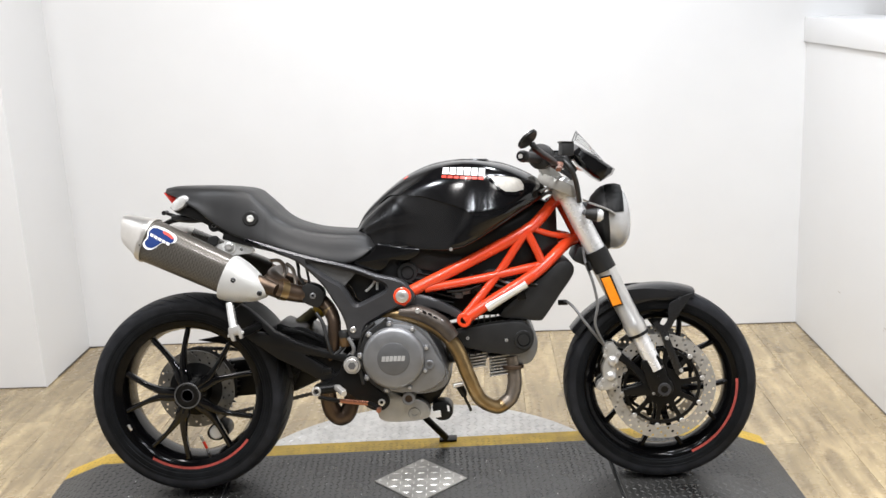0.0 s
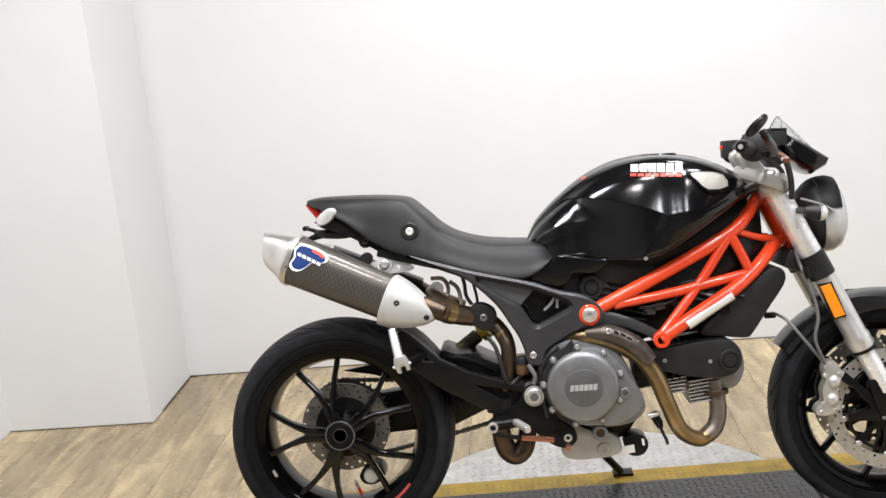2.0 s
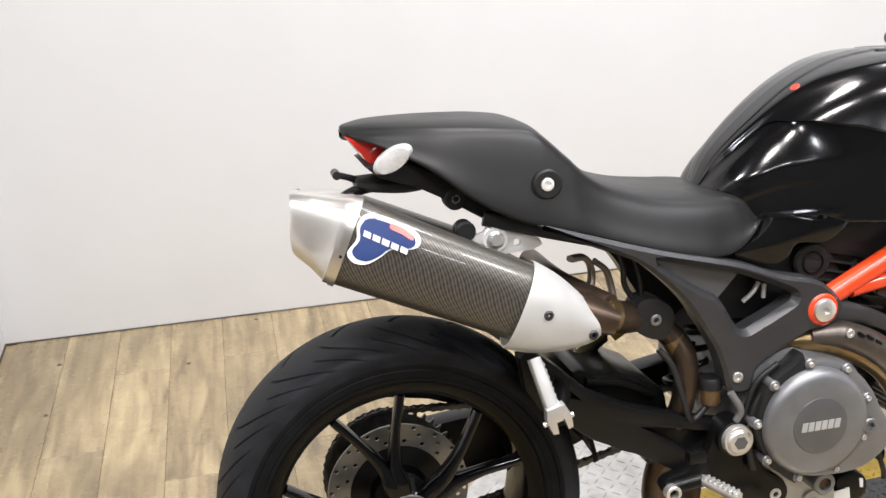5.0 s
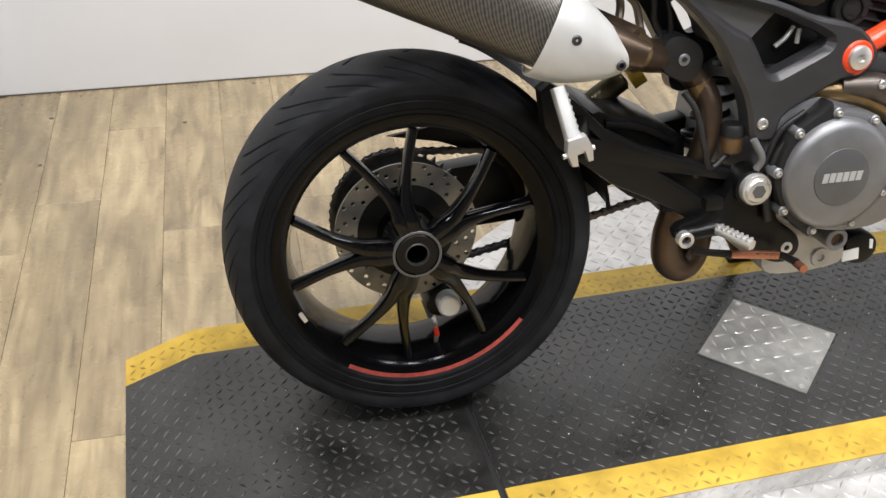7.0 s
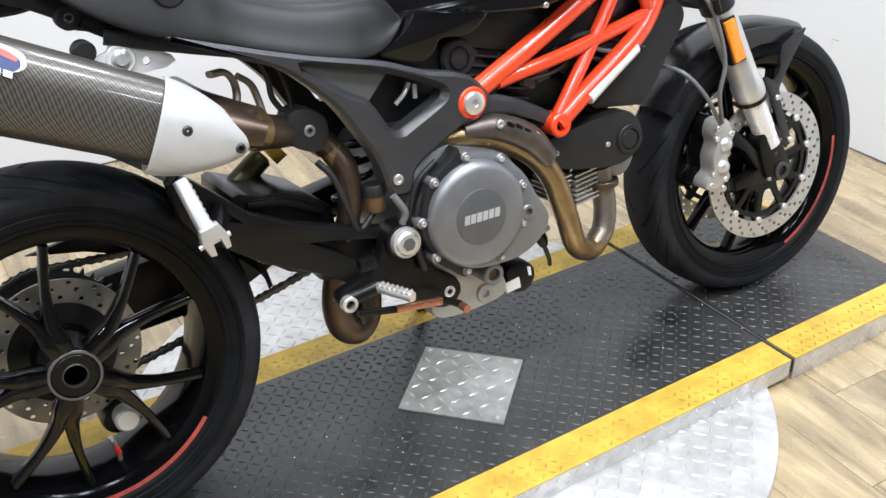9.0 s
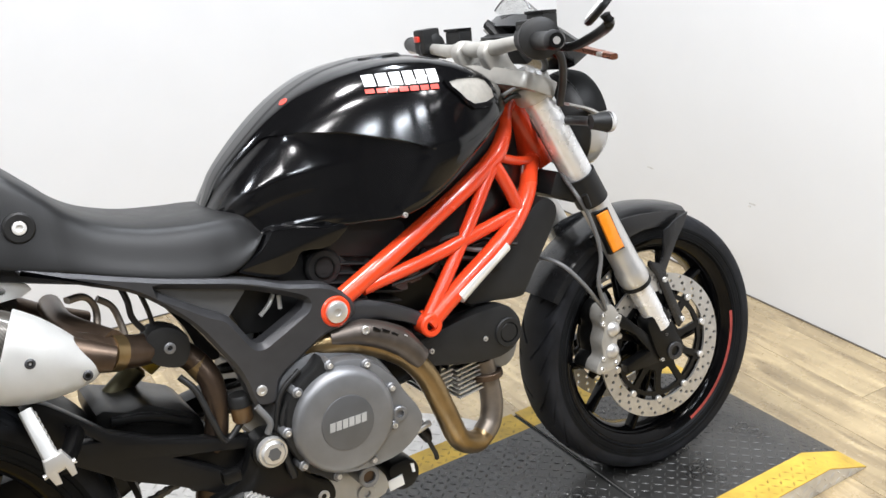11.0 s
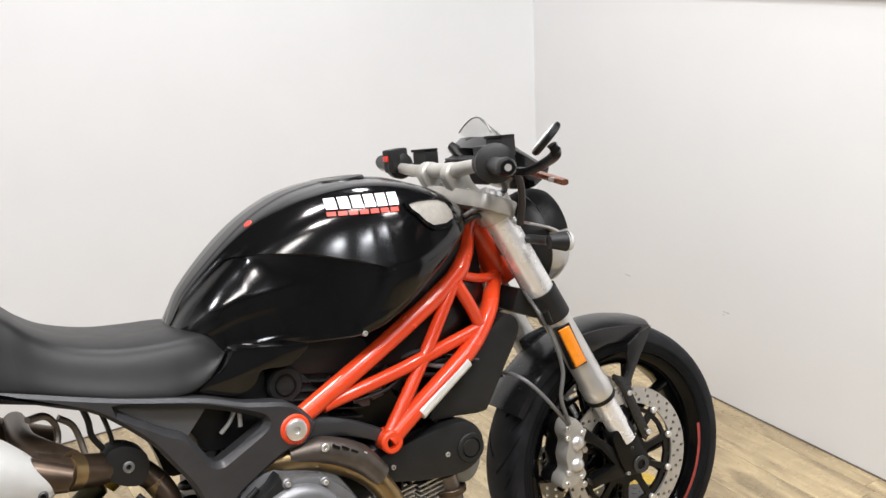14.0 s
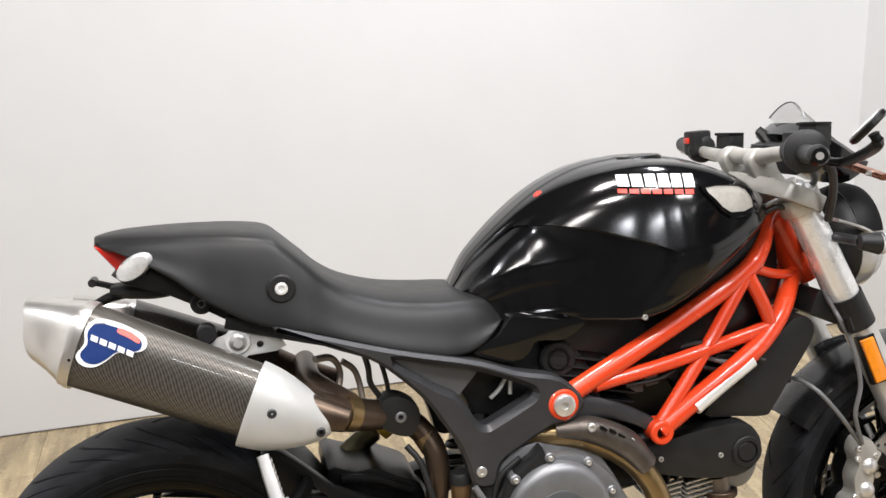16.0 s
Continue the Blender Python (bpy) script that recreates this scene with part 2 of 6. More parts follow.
M_COPPER = mat("copper_anodised", (0.5, 0.22, 0.14), 0.28, 0.9, var=0.2)
M_STRIPE = mat("faded_red_tape", (0.34, 0.055, 0.045), 0.45, var=0.35, scale=90)
M_BLUE = mat("blue_sticker", (0.012, 0.035, 0.15), 0.25, var=0.15, scale=50, coat=0.4)
M_PAPER = mat("white_sticker", (0.8, 0.8, 0.8), 0.3, var=0.04, coat=0.4)
M_STICKRED = mat("red_sticker", (0.6, 0.04, 0.02), 0.3, var=0.08)
M_CAN = mat("olive_anodised_canister", (0.13, 0.115, 0.06), 0.35, 0.6, var=0.2)
M_GOLD = mat("gold_spring", (0.6, 0.4, 0.04), 0.4, 0.2, var=0.15)
M_CHAIN = mat("chain_steel", (0.13, 0.125, 0.12), 0.4, 0.9, var=0.3, scale=90)
M_CABLE = mat("grey_cable_sheath", (0.12, 0.12, 0.12), 0.35, var=0.2)
M_HOSE = mat("black_hose", (0.01, 0.01, 0.01), 0.45, var=0.2)
M_CARBON = carbon_mat()

# ---- mesh tools ----
ease = lambda t: min(max(t, 0.0), 1.0) ** 2 * (3 - 2 * min(max(t, 0.0), 1.0))


def obj(name, bm, material, smooth=38.0):
    bmesh.ops.recalc_face_normals(bm, faces=bm.faces)
    me = bpy.data.meshes.new(name)
    bm.to_mesh(me)
    bm.free()
    me.materials.append(material)
    for p in me.polygons:
        p.use_smooth = True
    me.set_sharp_from_angle(angle=radians(smooth))
    return new(name, me)


def part(name, bm, material, parent, label="", smooth=38.0):
    ob = obj(name, bm, material, smooth)
    ob.parent = parent
    if label:
        ob["label"] = label
    return ob


def merge(*bms):
    out = bmesh.new()
    for b in bms:
        me = bpy.data.meshes.new("tmp")
        b.to_mesh(me)
        b.free()
        out.from_mesh(me)
        bpy.data.meshes.remove(me)
    return out


def moved(bm, m):
    bmesh.ops.transform(bm, matrix=m, verts=bm.verts)
    return bm


def spl(pts, n):
    """Points along a smooth curve through pts."""
    p = [np.array(q, float) for q in pts]
    if len(p) == 2:
        return [p[0] + (p[1] - p[0]) * i / (n - 1) for i in range(n)]
    p = [2 * p[0] - p[1]] + p + [2 * p[-1] - p[-2]]
    out, seg = [], len(p) - 3
    for i in range(n):
        u = i / (n - 1) * seg
        k = min(int(u), seg - 1)
        t = u - k
        a, b, c, d = p[k], p[k + 1], p[k + 2], p[k + 3]
        out.append(0.5 * ((2 * b) + (-a + c) * t + (2 * a - 5 * b + 4 * c - d) * t * t + (-a + 3 * b - 3 * c + d) * t ** 3))
    return out


def skin(rings, closed=True, caps=True, uv=False):
    """Quads between rings of equally many points."""
    bm = bmesh.new()
    vs = [[bm.verts.new(q) for q in r] for r in rings]
    n = len(vs[0])
    layer = bm.loops.layers.uv.new("UVMap") if uv else None
    for i in range(len(vs) - 1):
        for j in range(n if closed else n - 1):
            k = (j + 1) % n
            f = bm.faces.new((vs[i][j], vs[i][k], vs[i + 1][k], vs[i + 1][j]))
            if uv:
                for lp, (a, b) in zip(f.loops, ((i, j), (i, j + 1), (i + 1, j + 1), (i + 1, j))):
                    lp[layer].uv = uv(a, b)
    if caps and closed:
        bm.faces.new(vs[0])
        bm.faces.new(vs[-1])
    return bm


def tube(pts, r, n=14, steps=None, smooth=True, flat=1.0):
    """A round bar along a path; r: one radius or one for each point; flat squeezes it sideways."""
    steps = steps or (max(2, (len(pts) - 1) * 7 + 1) if smooth and len(pts) > 2 else len(pts))
    path = spl(pts, steps) if smooth and len(pts) > 2 else [np.array(q, float) for q in pts]
    rs = [r] * len(path) if not isinstance(r, (list, tuple)) else [float(np.interp(i / (len(path) - 1), np.linspace(0, 1, len(r)), r)) for i in range(len(path))]
    rings, nrm = [], None
    for i, q in enumerate(path):
        t = path[min(i + 1, len(path) - 1)] - path[max(i - 1, 0)]
        t = t / (np.linalg.norm(t) + 1e-12)
        if nrm is None:
            ref = np.array((0, 1, 0)) if abs(t[1]) < 0.9 else np.array((1, 0, 0))
            nrm = ref - t * ref.dot(t)
        nrm = nrm - t * nrm.dot(t)
        nrm = nrm / np.linalg.norm(nrm)
        bi = np.cross(t, nrm)
        rings.append([q + rs[i] * (nrm * math.cos(a) * flat + bi * math.sin(a)) for a in (2 * math.pi * k / n for k in range(n))])
    return skin(rings)


def lathe(prof, c, n=64, axis=(0, -1, 0), a0=0.0, a1=360.0, close=True):
    """Turns the profile (radius, way along the axis) round the axis through c; angles in the x-z plane for an axis along y."""
    ax = Vector(axis).normalized()
    e1 = Vector((1, 0, 0)) if abs(ax.x) < 0.8 else Vector((0, 1, 0))
    e1 = (e1 - ax * e1.dot(ax)).normalized()
    e2 = e1.cross(ax)
    if abs(ax.y) > 0.9:
        e1, e2 = Vector((1, 0, 0)), Vector((0, 0, 1))
    full = abs(a1 - a0) >= 359.9
    bm = bmesh.new()
    rows = []
    cnt = n if full else n + 1
    for i in range(cnt):
        a = radians(a0 + (a1 - a0) * i / n)
        d = e1 * math.cos(a) + e2 * math.sin(a)
        rows.append([bm.verts.new(Vector(c) + d * r + ax * h) for r, h in prof])
    m = len(prof)
    for i in range(n):
        r0, r1 = rows[i], rows[(i + 1) % cnt]
        for j in range(m if close else m - 1):
            k = (j + 1) % m
            if (r0[j].co - r1[j].co).length < 1e-7 and (r0[k].co - r1[k].co).length < 1e-7:
                continue
            try:
                bm.faces.new((r0[j], r0[k], r1[k], r1[j]))
            except ValueError:
                pass
    if not full and close:
        bm.faces.new(rows[0])
        bm.faces.new(rows[-1])
    bmesh.ops.remove_doubles(bm, verts=bm.verts, dist=1e-6)
    return bm


def disc(c, r, y0, y1, n=24, bev=0.0015):
    """A solid round along y, from y0 to y1, with eased edges."""
    b = min(bev, abs(y1 - y0) * 0.4, r * 0.4)
    lo, hi = min(y0, y1), max(y0, y1)
    return lathe([(0, -lo), (r - b, -lo), (r, -lo - b), (r, -hi + b), (r - b, -hi), (0, -hi)], (c[0], 0, c[1]), n, close=False)


def ring(c, r0, r1, y0, y1, n=32, bev=0.001):
    lo, hi = min(y0, y1), max(y0, y1)
    return lathe([(r0, -lo), (r1 - bev, -lo), (r1, -lo - bev), (r1, -hi + bev), (r1 - bev, -hi), (r0, -hi)], (c[0], 0, c[1]), n)


def plate(outline, y0, y1, bev=0.003, holes=(), m=None, seg=2):
    """A flat piece with an (x, z) outline and holes, thick from y0 to y1, with eased edges."""
    bm = bmesh.new()
    edges = []
    for loop in (outline, *holes):
        v = [bm.verts.new((x, y0, z)) for x, z in loop]
        edges += [bm.edges.new((v[i], v[(i + 1) % len(v)])) for i in range(len(v))]
    bmesh.ops.triangle_fill(bm, use_beauty=True, use_dissolve=True, edges=edges)
    faces = list(bm.faces)
    ext = bmesh.ops.extrude_face_region(bm, geom=faces)
    bmesh.ops.translate(bm, vec=(0, y1 - y0, 0), verts=[g for g in ext["geom"] if isinstance(g, bmesh.types.BMVert)])
    bmesh.ops.recalc_face_normals(bm, faces=bm.faces)
    if bev > 0:
        es = [e for e in bm.edges if len(e.link_faces) == 2 and e.calc_face_angle(0) > radians(60) and abs(e.verts[0].co.y - e.verts[1].co.y) < 1e-6]
        bmesh.ops.bevel(bm, geom=es, offset=bev, segments=seg, profile=0.6, affect="EDGES", clamp_overlap=True)
    if m is not None:
        moved(bm, m)
    return bm


def rounded(outline, n):
    """A smooth closed outline through the given points."""
    p = [np.array(q, float) for q in outline]
    out = []
    for i in range(len(p)):
        a, b, c, d = p[i - 1], p[i], p[(i + 1) % len(p)], p[(i + 2) % len(p)]
        for k in range(n):
            t = k / n
            out.append(tuple(0.5 * ((2 * b) + (-a + c) * t + (2 * a - 5 * b + 4 * c - d) * t * t + (-a + 3 * b - 3 * c + d) * t ** 3)))
    return out


def circle(c, r, n=8, a0=0.0):
    return [(c[0] + r * math.cos(a0 + 2 * math.pi * k / n), c[1] + r * math.sin(a0 + 2 * math.pi * k / n)) for k in range(n)]


def box(c, s, bev=0.003, m=None, seg=2):
    bm = bmesh.new()
    bmesh.ops.create_cube(bm, size=1.0)
    bmesh.ops.scale(bm, vec=s, verts=bm.verts)
    if bev > 0:
        bmesh.ops.bevel(bm, geom=list(bm.edges), offset=bev, segments=seg, profile=0.6, affect="EDGES", clamp_overlap=True)
    if m is not None:
        moved(bm, m)
    return moved(bm, Matrix.Translation(c))


def bar(path, a, b, side=(0, 1, 0), steps=None):
    """A bar of rounded oblong section along a path: half widths a across and b along side."""
    steps = steps or max(2, (len(path) - 1) * 5 + 1)
    pts = spl(path, steps)
    sd = np.array(side, float)
    val = lambda v, i: v if not isinstance(v, (list, tuple)) else float(np.interp(i / (steps - 1), np.linspace(0, 1, len(v)), v))
    sec = [(1, -0.5), (1, 0.5), (0.8, 0.87), (0.4, 1), (-0.4, 1), (-0.8, 0.87), (-1, 0.5), (-1, -0.5), (-0.8, -0.87), (-0.4, -1), (0.4, -1), (0.8, -0.87)]
    rings = []
    for i, q in enumerate(pts):
        t = pts[min(i + 1, steps - 1)] - pts[max(i - 1, 0)]
        t = t / np.linalg.norm(t)
        s2 = sd - t * sd.dot(t)
        s2 = s2 / np.linalg.norm(s2)
        u = np.cross(t, s2)
        rings.append([q + u * (val(a, i) * x) + s2 * (val(b, i) * y) for x, y in sec])
    return skin(rings)


def strip_bolt(x, z, y, r=0.006, depth=0.006):
    """A socket-head bolt whose head looks along -y."""
    return lathe([(0, -y - depth), (r, -y - depth), (r, -y + 0.0), (r * 0.85, -y + 0.001), (r * 0.5, -y + 0.001), (r * 0.45, -y - 0.002), (0, -y - 0.002)], (x, 0, z), 12, close=False)


# ---- the room ----
FLOOR = -0.055


def slab(name, x0, x1, y0, y1, z0, z1, material, label, category, kind="structure", bev=0.0):
    ob = obj(name, box(((x0 + x1) / 2, (y0 + y1) / 2, (z0 + z1) / 2), (x1 - x0, y1 - y0, z1 - z0), bev), material)
    return tagged(ob, label, category, kind=kind)


BACK, LEFT, RIGHT, STEP, LEFT2 = 1.527, -0.945, 2.345, 1.03, -1.52
slab("wall_north", LEFT - 0.12, 6.0, BACK, BACK + 0.12, FLOOR, CEIL, M_WALL, "plain white painted wall behind the motorcycle", "wall")
slab("wall_alcove_side", LEFT - 0.12, LEFT, STEP + 0.12, BACK, FLOOR, CEIL, M_WALL, "short white return wall of the alcove", "wall")
slab("wall_alcove_front", LEFT2 - 0.12, LEFT, STEP, STEP + 0.12, FLOOR, CEIL, M_WALL, "white wall beside the alcove facing the room", "wall")
slab("wall_west", LEFT2 - 0.12, LEFT2, -0.9, STEP, FLOOR, CEIL, M_WALL, "white side wall beside the alcove", "wall")
# added wall out of view, darkened to cut bounced light
slab("wall_west_far", LEFT2 - 0.12, LEFT2, -6.0, -0.9, FLOOR, CEIL, M_DIM, "plain unseen side wall of the showroom, greyed to dim its bounce", "wall")
slab("wall_half_east", RIGHT, RIGHT + 0.14, -1.6, BACK, FLOOR, 1.21, M_WALL, "white half-height partition wall", "wall")
slab("trim", RIGHT - 0.012, RIGHT + 0.25, -1.62, BACK, 1.212, 1.314, M_WALL, "white cap board on the half-height partition", "ledge", bev=0.003)
# two more added walls out of view, in the same dimming grey
slab("wall_south", LEFT2 - 0.12, 6.0, -6.12, -6.0, FLOOR, CEIL, M_DIM, "plain unseen far wall of the showroom, greyed to dim its bounce", "wall")
slab("wall_east", 6.0, 6.12, -6.12, BACK + 0.12, FLOOR, CEIL, M_DIM, "plain unseen end wall of the showroom, greyed to dim its bounce", "wall")
slab("ceiling", LEFT2 - 0.12, 6.12, -6.12, BACK + 0.12, CEIL, CEIL + 0.1, M_CEIL, "dark painted showroom ceiling", "ceiling")
floor = slab("floor", LEFT2 - 0.12, 6.12, -6.12, BACK + 0.12, FLOOR - 0.12, FLOOR - 0.004, M_WOOD, "light oak plank floor with grey grain", "floor")

for x0, x1, y0, y1 in ((LEFT, RIGHT, BACK - 0.003, BACK), (RIGHT - 0.003, RIGHT, -1.6, BACK - 0.003), (LEFT, LEFT + 0.003, STEP + 0.12, BACK - 0.003), (LEFT2, LEFT, STEP - 0.003, STEP)):
    slab("trim", x0, x1, y0, y1, FLOOR - 0.003, FLOOR + 0.004, M_JOINT, "thin dirty sealant joint at the foot of the wall", "sealant")

for yy, zz, ww in ((0.98, 0.247, 0.03), (0.52, 0.249, 0.026), (0.54, 0.238, 0.011)):
    slab("scuff_mark", RIGHT - 0.0008, RIGHT, yy, yy + ww, zz, zz + 0.005, M_SCUFF, "faint grey scuff mark on the white wall", "scuff")

# ---- the stand: turntable plate and platform ----


def lozenges(spots, length, width, height, z):
    """Raised treads, each a low ridge: spots of (x, y, angle)."""
    verts, faces = [], []
    for x, y, a in spots:
        c, s, k = math.cos(a), math.sin(a), len(verts)
        for u, v, h in ((-length, 0, 0), (0, -width, 0), (length, 0, 0), (0, width, 0), (-length * 0.55, 0, height), (length * 0.55, 0, height)):
            verts.append((x + u * c - v * s, y + u * s + v * c, z + h))
        faces += [(k, k + 1, k + 4), (k + 1, k + 5, k + 4), (k + 1, k + 2, k + 5), (k + 2, k + 3, k + 5), (k + 3, k + 4, k + 5), (k + 3, k, k + 4)]
    bm = bmesh.new()
    vs = [bm.verts.new(v) for v in verts]
    for f in faces:
        bm.faces.new([vs[i] for i in f])
    return bm


def grid_spots(x0, x1, y0, y1, step, inside, turn=0.0):
    out = []
    for i in range(int((x1 - x0) / step) + 1):
        for j in range(int((y1 - y0) / step) + 1):
            x, y = x0 + i * step, y0 + j * step
            if inside(x, y):
                out.append((x, y, turn + (math.pi / 4 if (i + j) % 2 else -math.pi / 4)))
    return out


TURN_C, TURN_R = (0.70, 0.03), 0.652
turntable = new("turntable")
tagged(turntable, "round aluminium tread-plate turntable lying on the floor", "turntable")
turntable.location = (*TURN_C, FLOOR)
tt = bmesh.new()
bmesh.ops.create_cone(tt, cap_ends=True, segments=128, radius1=TURN_R, radius2=TURN_R - 0.002, depth=0.012)
part("plate", moved(tt, Matrix.Translation((0, 0, 0.006))), M_ALUPL, turntable)
part("treads", lozenges(grid_spots(-0.65, 0.65, -0.65, 0.65, 0.0275, lambda x, y: math.hypot(x, y) < 0.635), 0.013, 0.0032, 0.0018, 0.012), M_ALUPL, turntable)["kind"] = "stuff"

PL_TURN = 2.4
platform = new("platform")
tagged(platform, "low black tread-plate platform with yellow edge stripes", "platform")
platform.matrix_world = pose(0.68, -0.024, 0.0, 0, 0, PL_TURN)
# local to the platform: x along it, ends at -1.19 and 1.19, ramps at both ends
PX0, PX1, PRAMP, PW, YW = -1.19, 1.19, 0.135, 0.308, 0.078
SEAMS = (-0.593, 0.632)
DEEP = {0: FLOOR + 0.001, 1: FLOOR + 0.0125, 2: FLOOR + 0.001}
bounds = (PX0, SEAMS[0], SEAMS[1], PX1)


def plat_z(x):
    if x < PX0 + PRAMP:
        return FLOOR * (PX0 + PRAMP - x) / PRAMP * 0.93
    if x > PX1 - PRAMP:
        return FLOOR * (x - PX1 + PRAMP) / PRAMP * 0.93
    return 0.0


for s in range(3):
    a, b = bounds[s] + (0.0065 if s else 0), bounds[s + 1] - (0.0065 if s < 2 else 0)
    xs = sorted({a, b, *[x for x in (PX0 + PRAMP, PX1 - PRAMP) if a < x < b]})
    rings_ = []
    for x in xs:
        z = plat_z(x)
        rings_.append([(x, -PW, DEEP[s]), (x, -PW, z - 0.003), (x, PW, z - 0.003), (x, PW, DEEP[s])])
    sec = part(("rear_section", "middle_section", "front_section")[s], skin(rings_), M_ALUPL, platform, "aluminium-sided platform section")
    sidet = lozenges(grid_spots(a + 0.014, b - 0.012, DEEP[s] + 0.009, -0.007, 0.0228, lambda x, y: y < plat_z(x) - 0.006), 0.0096, 0.0036, 0.0014, 0.0)
    for v in sidet.verts:
        v.co.y, v.co.z = -PW - v.co.z, v.co.y
    part("treads", sidet, M_ALUPL, sec)["kind"] = "stuff"
    for name, y0, y1, mt in (("tread_field", -PW + YW, PW - YW, M_RUBMAT), ("yellow_stripe", -PW, -PW + YW, M_YELLOW), ("yellow_stripe", PW - YW, PW, M_YELLOW)):
        cut = []
        for x in xs:
            ya, yb = y0, y1
            z = plat_z(x)
            cut.append([(x, ya, z - 0.0029), (x, ya, z), (x, yb, z), (x, yb, z - 0.0029)])
        part(name, skin(cut), mt, sec, "worn yellow edge stripe" if mt is M_YELLOW else "")
        spots = []
        for (x, y, an) in grid_spots(a + 0.014, b - 0.012, y0 + 0.011, y1 - 0.009, 0.0196, lambda x, y: True):
            if not (s == 1 and abs(x - 0.02) + abs(y - 0.0) < 0.155):
                spots.append((x, y, an))
        if spots:
            loz = lozenges(spots, 0.009, 0.003, 0.0012 if mt is M_RUBMAT else 0.0007, 0.0)
            for v in loz.verts:
                v.co.z += plat_z(v.co.x)
            part("treads", loz, M_TREADTOP if mt is M_RUBMAT else M_YTREAD, sec)["kind"] = "stuff"
for sx_ in SEAMS:
    part("seam_filler", box((sx_, 0, -0.021), (0.013, PW * 2 - 0.006, 0.03), 0.001), M_SEAM, platform, "black filler in the seam")
gr = random.Random(5)
grit = bmesh.new()
for _ in range(130):
    gx, gy, gs = gr.uniform(-0.95, 0.95), gr.uniform(-0.2, 0.2), gr.uniform(0.0006, 0.0016)
    g_ = bmesh.ops.create_icosphere(grit, subdivisions=1, radius=gs)["verts"]
    bmesh.ops.translate(grit, vec=(gx, gy, gs * 0.6), verts=g_)
part("grit", grit, M_WHITE, platform, "pale grit on the tread")["kind"] = "stuff"
ins = new("cover_plate")
tagged(ins, "small square aluminium tread plate screwed to the platform", "plate")
ins.matrix_world = pose(0.702, -0.023, 0.0, 0, 0, 45.5)
part("plate", box((0, 0, 0.002), (0.207, 0.207, 0.004), 0.001), M_ALUDIRTY, ins)
part("treads", lozenges([q for q in grid_spots(-0.0875, 0.088, -0.0875, 0.088, 0.0292, lambda x, y: abs(abs(x) - 0.09) + abs(abs(y) - 0.09) > 0.012)], 0.0128, 0.003, 0.002, 0.004), M_ALU, ins)["kind"] = "stuff"
for sx, sy in ((-0.09, 0.09), (0.09, 0.09), (0.09, -0.09), (-0.09, -0.09)):
    bmx = bmesh.new()
    bmesh.ops.create_cone(bmx, cap_ends=True, segments=12, radius1=0.006, radius2=0.004, depth=0.003)
    part("screw", moved(bmx, Matrix.Translation((sx, sy, 0.0055))), M_ALU, ins)

# ---- the motorcycle ----
LEAN_ANGLE = 9.5
bike = new("motorcycle")
tagged(bike, "black naked motorcycle with red trellis frame leaning on its side stand", "motorcycle")
bike.matrix_world = pose(0, -0.02, 0.0015, -LEAN_ANGLE, 0, 0)
RA, FA = (0.002, 0.3115), (1.452, 0.2915)
STEER = Matrix.Translation((1.14, 0, 0.9)) @ Matrix.Rotation(radians(-1.2), 4, Vector((-0.42, 0, 0.9)).normalized()) @ Matrix.Translation((-1.14, 0, -0.9))


def tyre(c, R, bead, half, pitch, slope, lipy):
    """A tyre with a round crown and slanted tread grooves cut into it."""
    prof = []
    K = 34
    for i in range(K + 1):
        u = -1 + 2 * i / K
        y = half * math.sin(u * math.pi / 2 * 1.0)
        crown = R - (1 - math.sqrt(max(0, 1 - (u * 0.985) ** 2))) * (R - bead) * 0.62
        prof.append((y, crown, u))
    dp = R - bead
    side = [(half * 0.995, bead + dp * 0.4), (half * 0.978, bead + dp * 0.385), (half * 0.99, bead + dp * 0.36), (half * 0.975, bead + dp * 0.22), (half * 0.955, bead + dp * 0.2), (half * 0.955, bead + dp * 0.15), (lipy + 0.006, bead + 0.0095), (lipy + 0.001, bead + 0.006)]
    bm = bmesh.new()
    rows = []
    per = 24
    n = per * round(2 * math.pi / pitch)
    at = lambda a, r, y: bm.verts.new((c[0] + r * math.cos(a), y, c[1] + r * math.sin(a)))
    for k in range(n):
        a = 2 * math.pi * k / n
        swing = lambda u: a - pitch * slope * abs(u) ** 1.4
        row = [at(swing(1), r, -y) for y, r in reversed(side)]
        for y, r, u in prof:
            ph = (k + (per // 2 if u > 0 else 0)) % (2 * per)
            lo_, hi_ = (0.1, 0.82) if ph < per else (0.4, 0.93)
            cut = 0.004 if lo_ < abs(u) < hi_ and ph % per in (10, 11, 12) else 0.0
            row.append(at(swing(u), r - cut, y))
        row += [at(swing(1), r, y) for y, r in side]
        rows.append(row)
    for k in range(n):
        r0, r1 = rows[k], rows[(k + 1) % n]
        for j in range(len(r0) - 1):
            f = bm.faces.new((r0[j], r0[j + 1], r1[j + 1], r1[j]))
            f.material_index = 0 if len(side) <= j < len(r0) - 1 - len(side) else 1
    return bm


def rim(c, half, lip=0.233):
    h = half
    prof = [(lip, -h), (lip, -h + 0.007), (0.215, -h + 0.013), (0.207, -h * 0.4), (0.207, h * 0.4), (0.215, h - 0.013), (lip, h - 0.007), (lip, h),
            (lip - 0.009, h - 0.001), (0.208, h - 0.012), (0.199, h * 0.4), (0.199, -h * 0.4), (0.208, -h + 0.012), (lip - 0.009, -h + 0.001)]
    return lathe(prof, (c[0], 0, c[1]), 120)


def polar(c, r, deg, y):
    return (c[0] + r * math.cos(radians(deg)), y, c[1] + r * math.sin(radians(deg)))


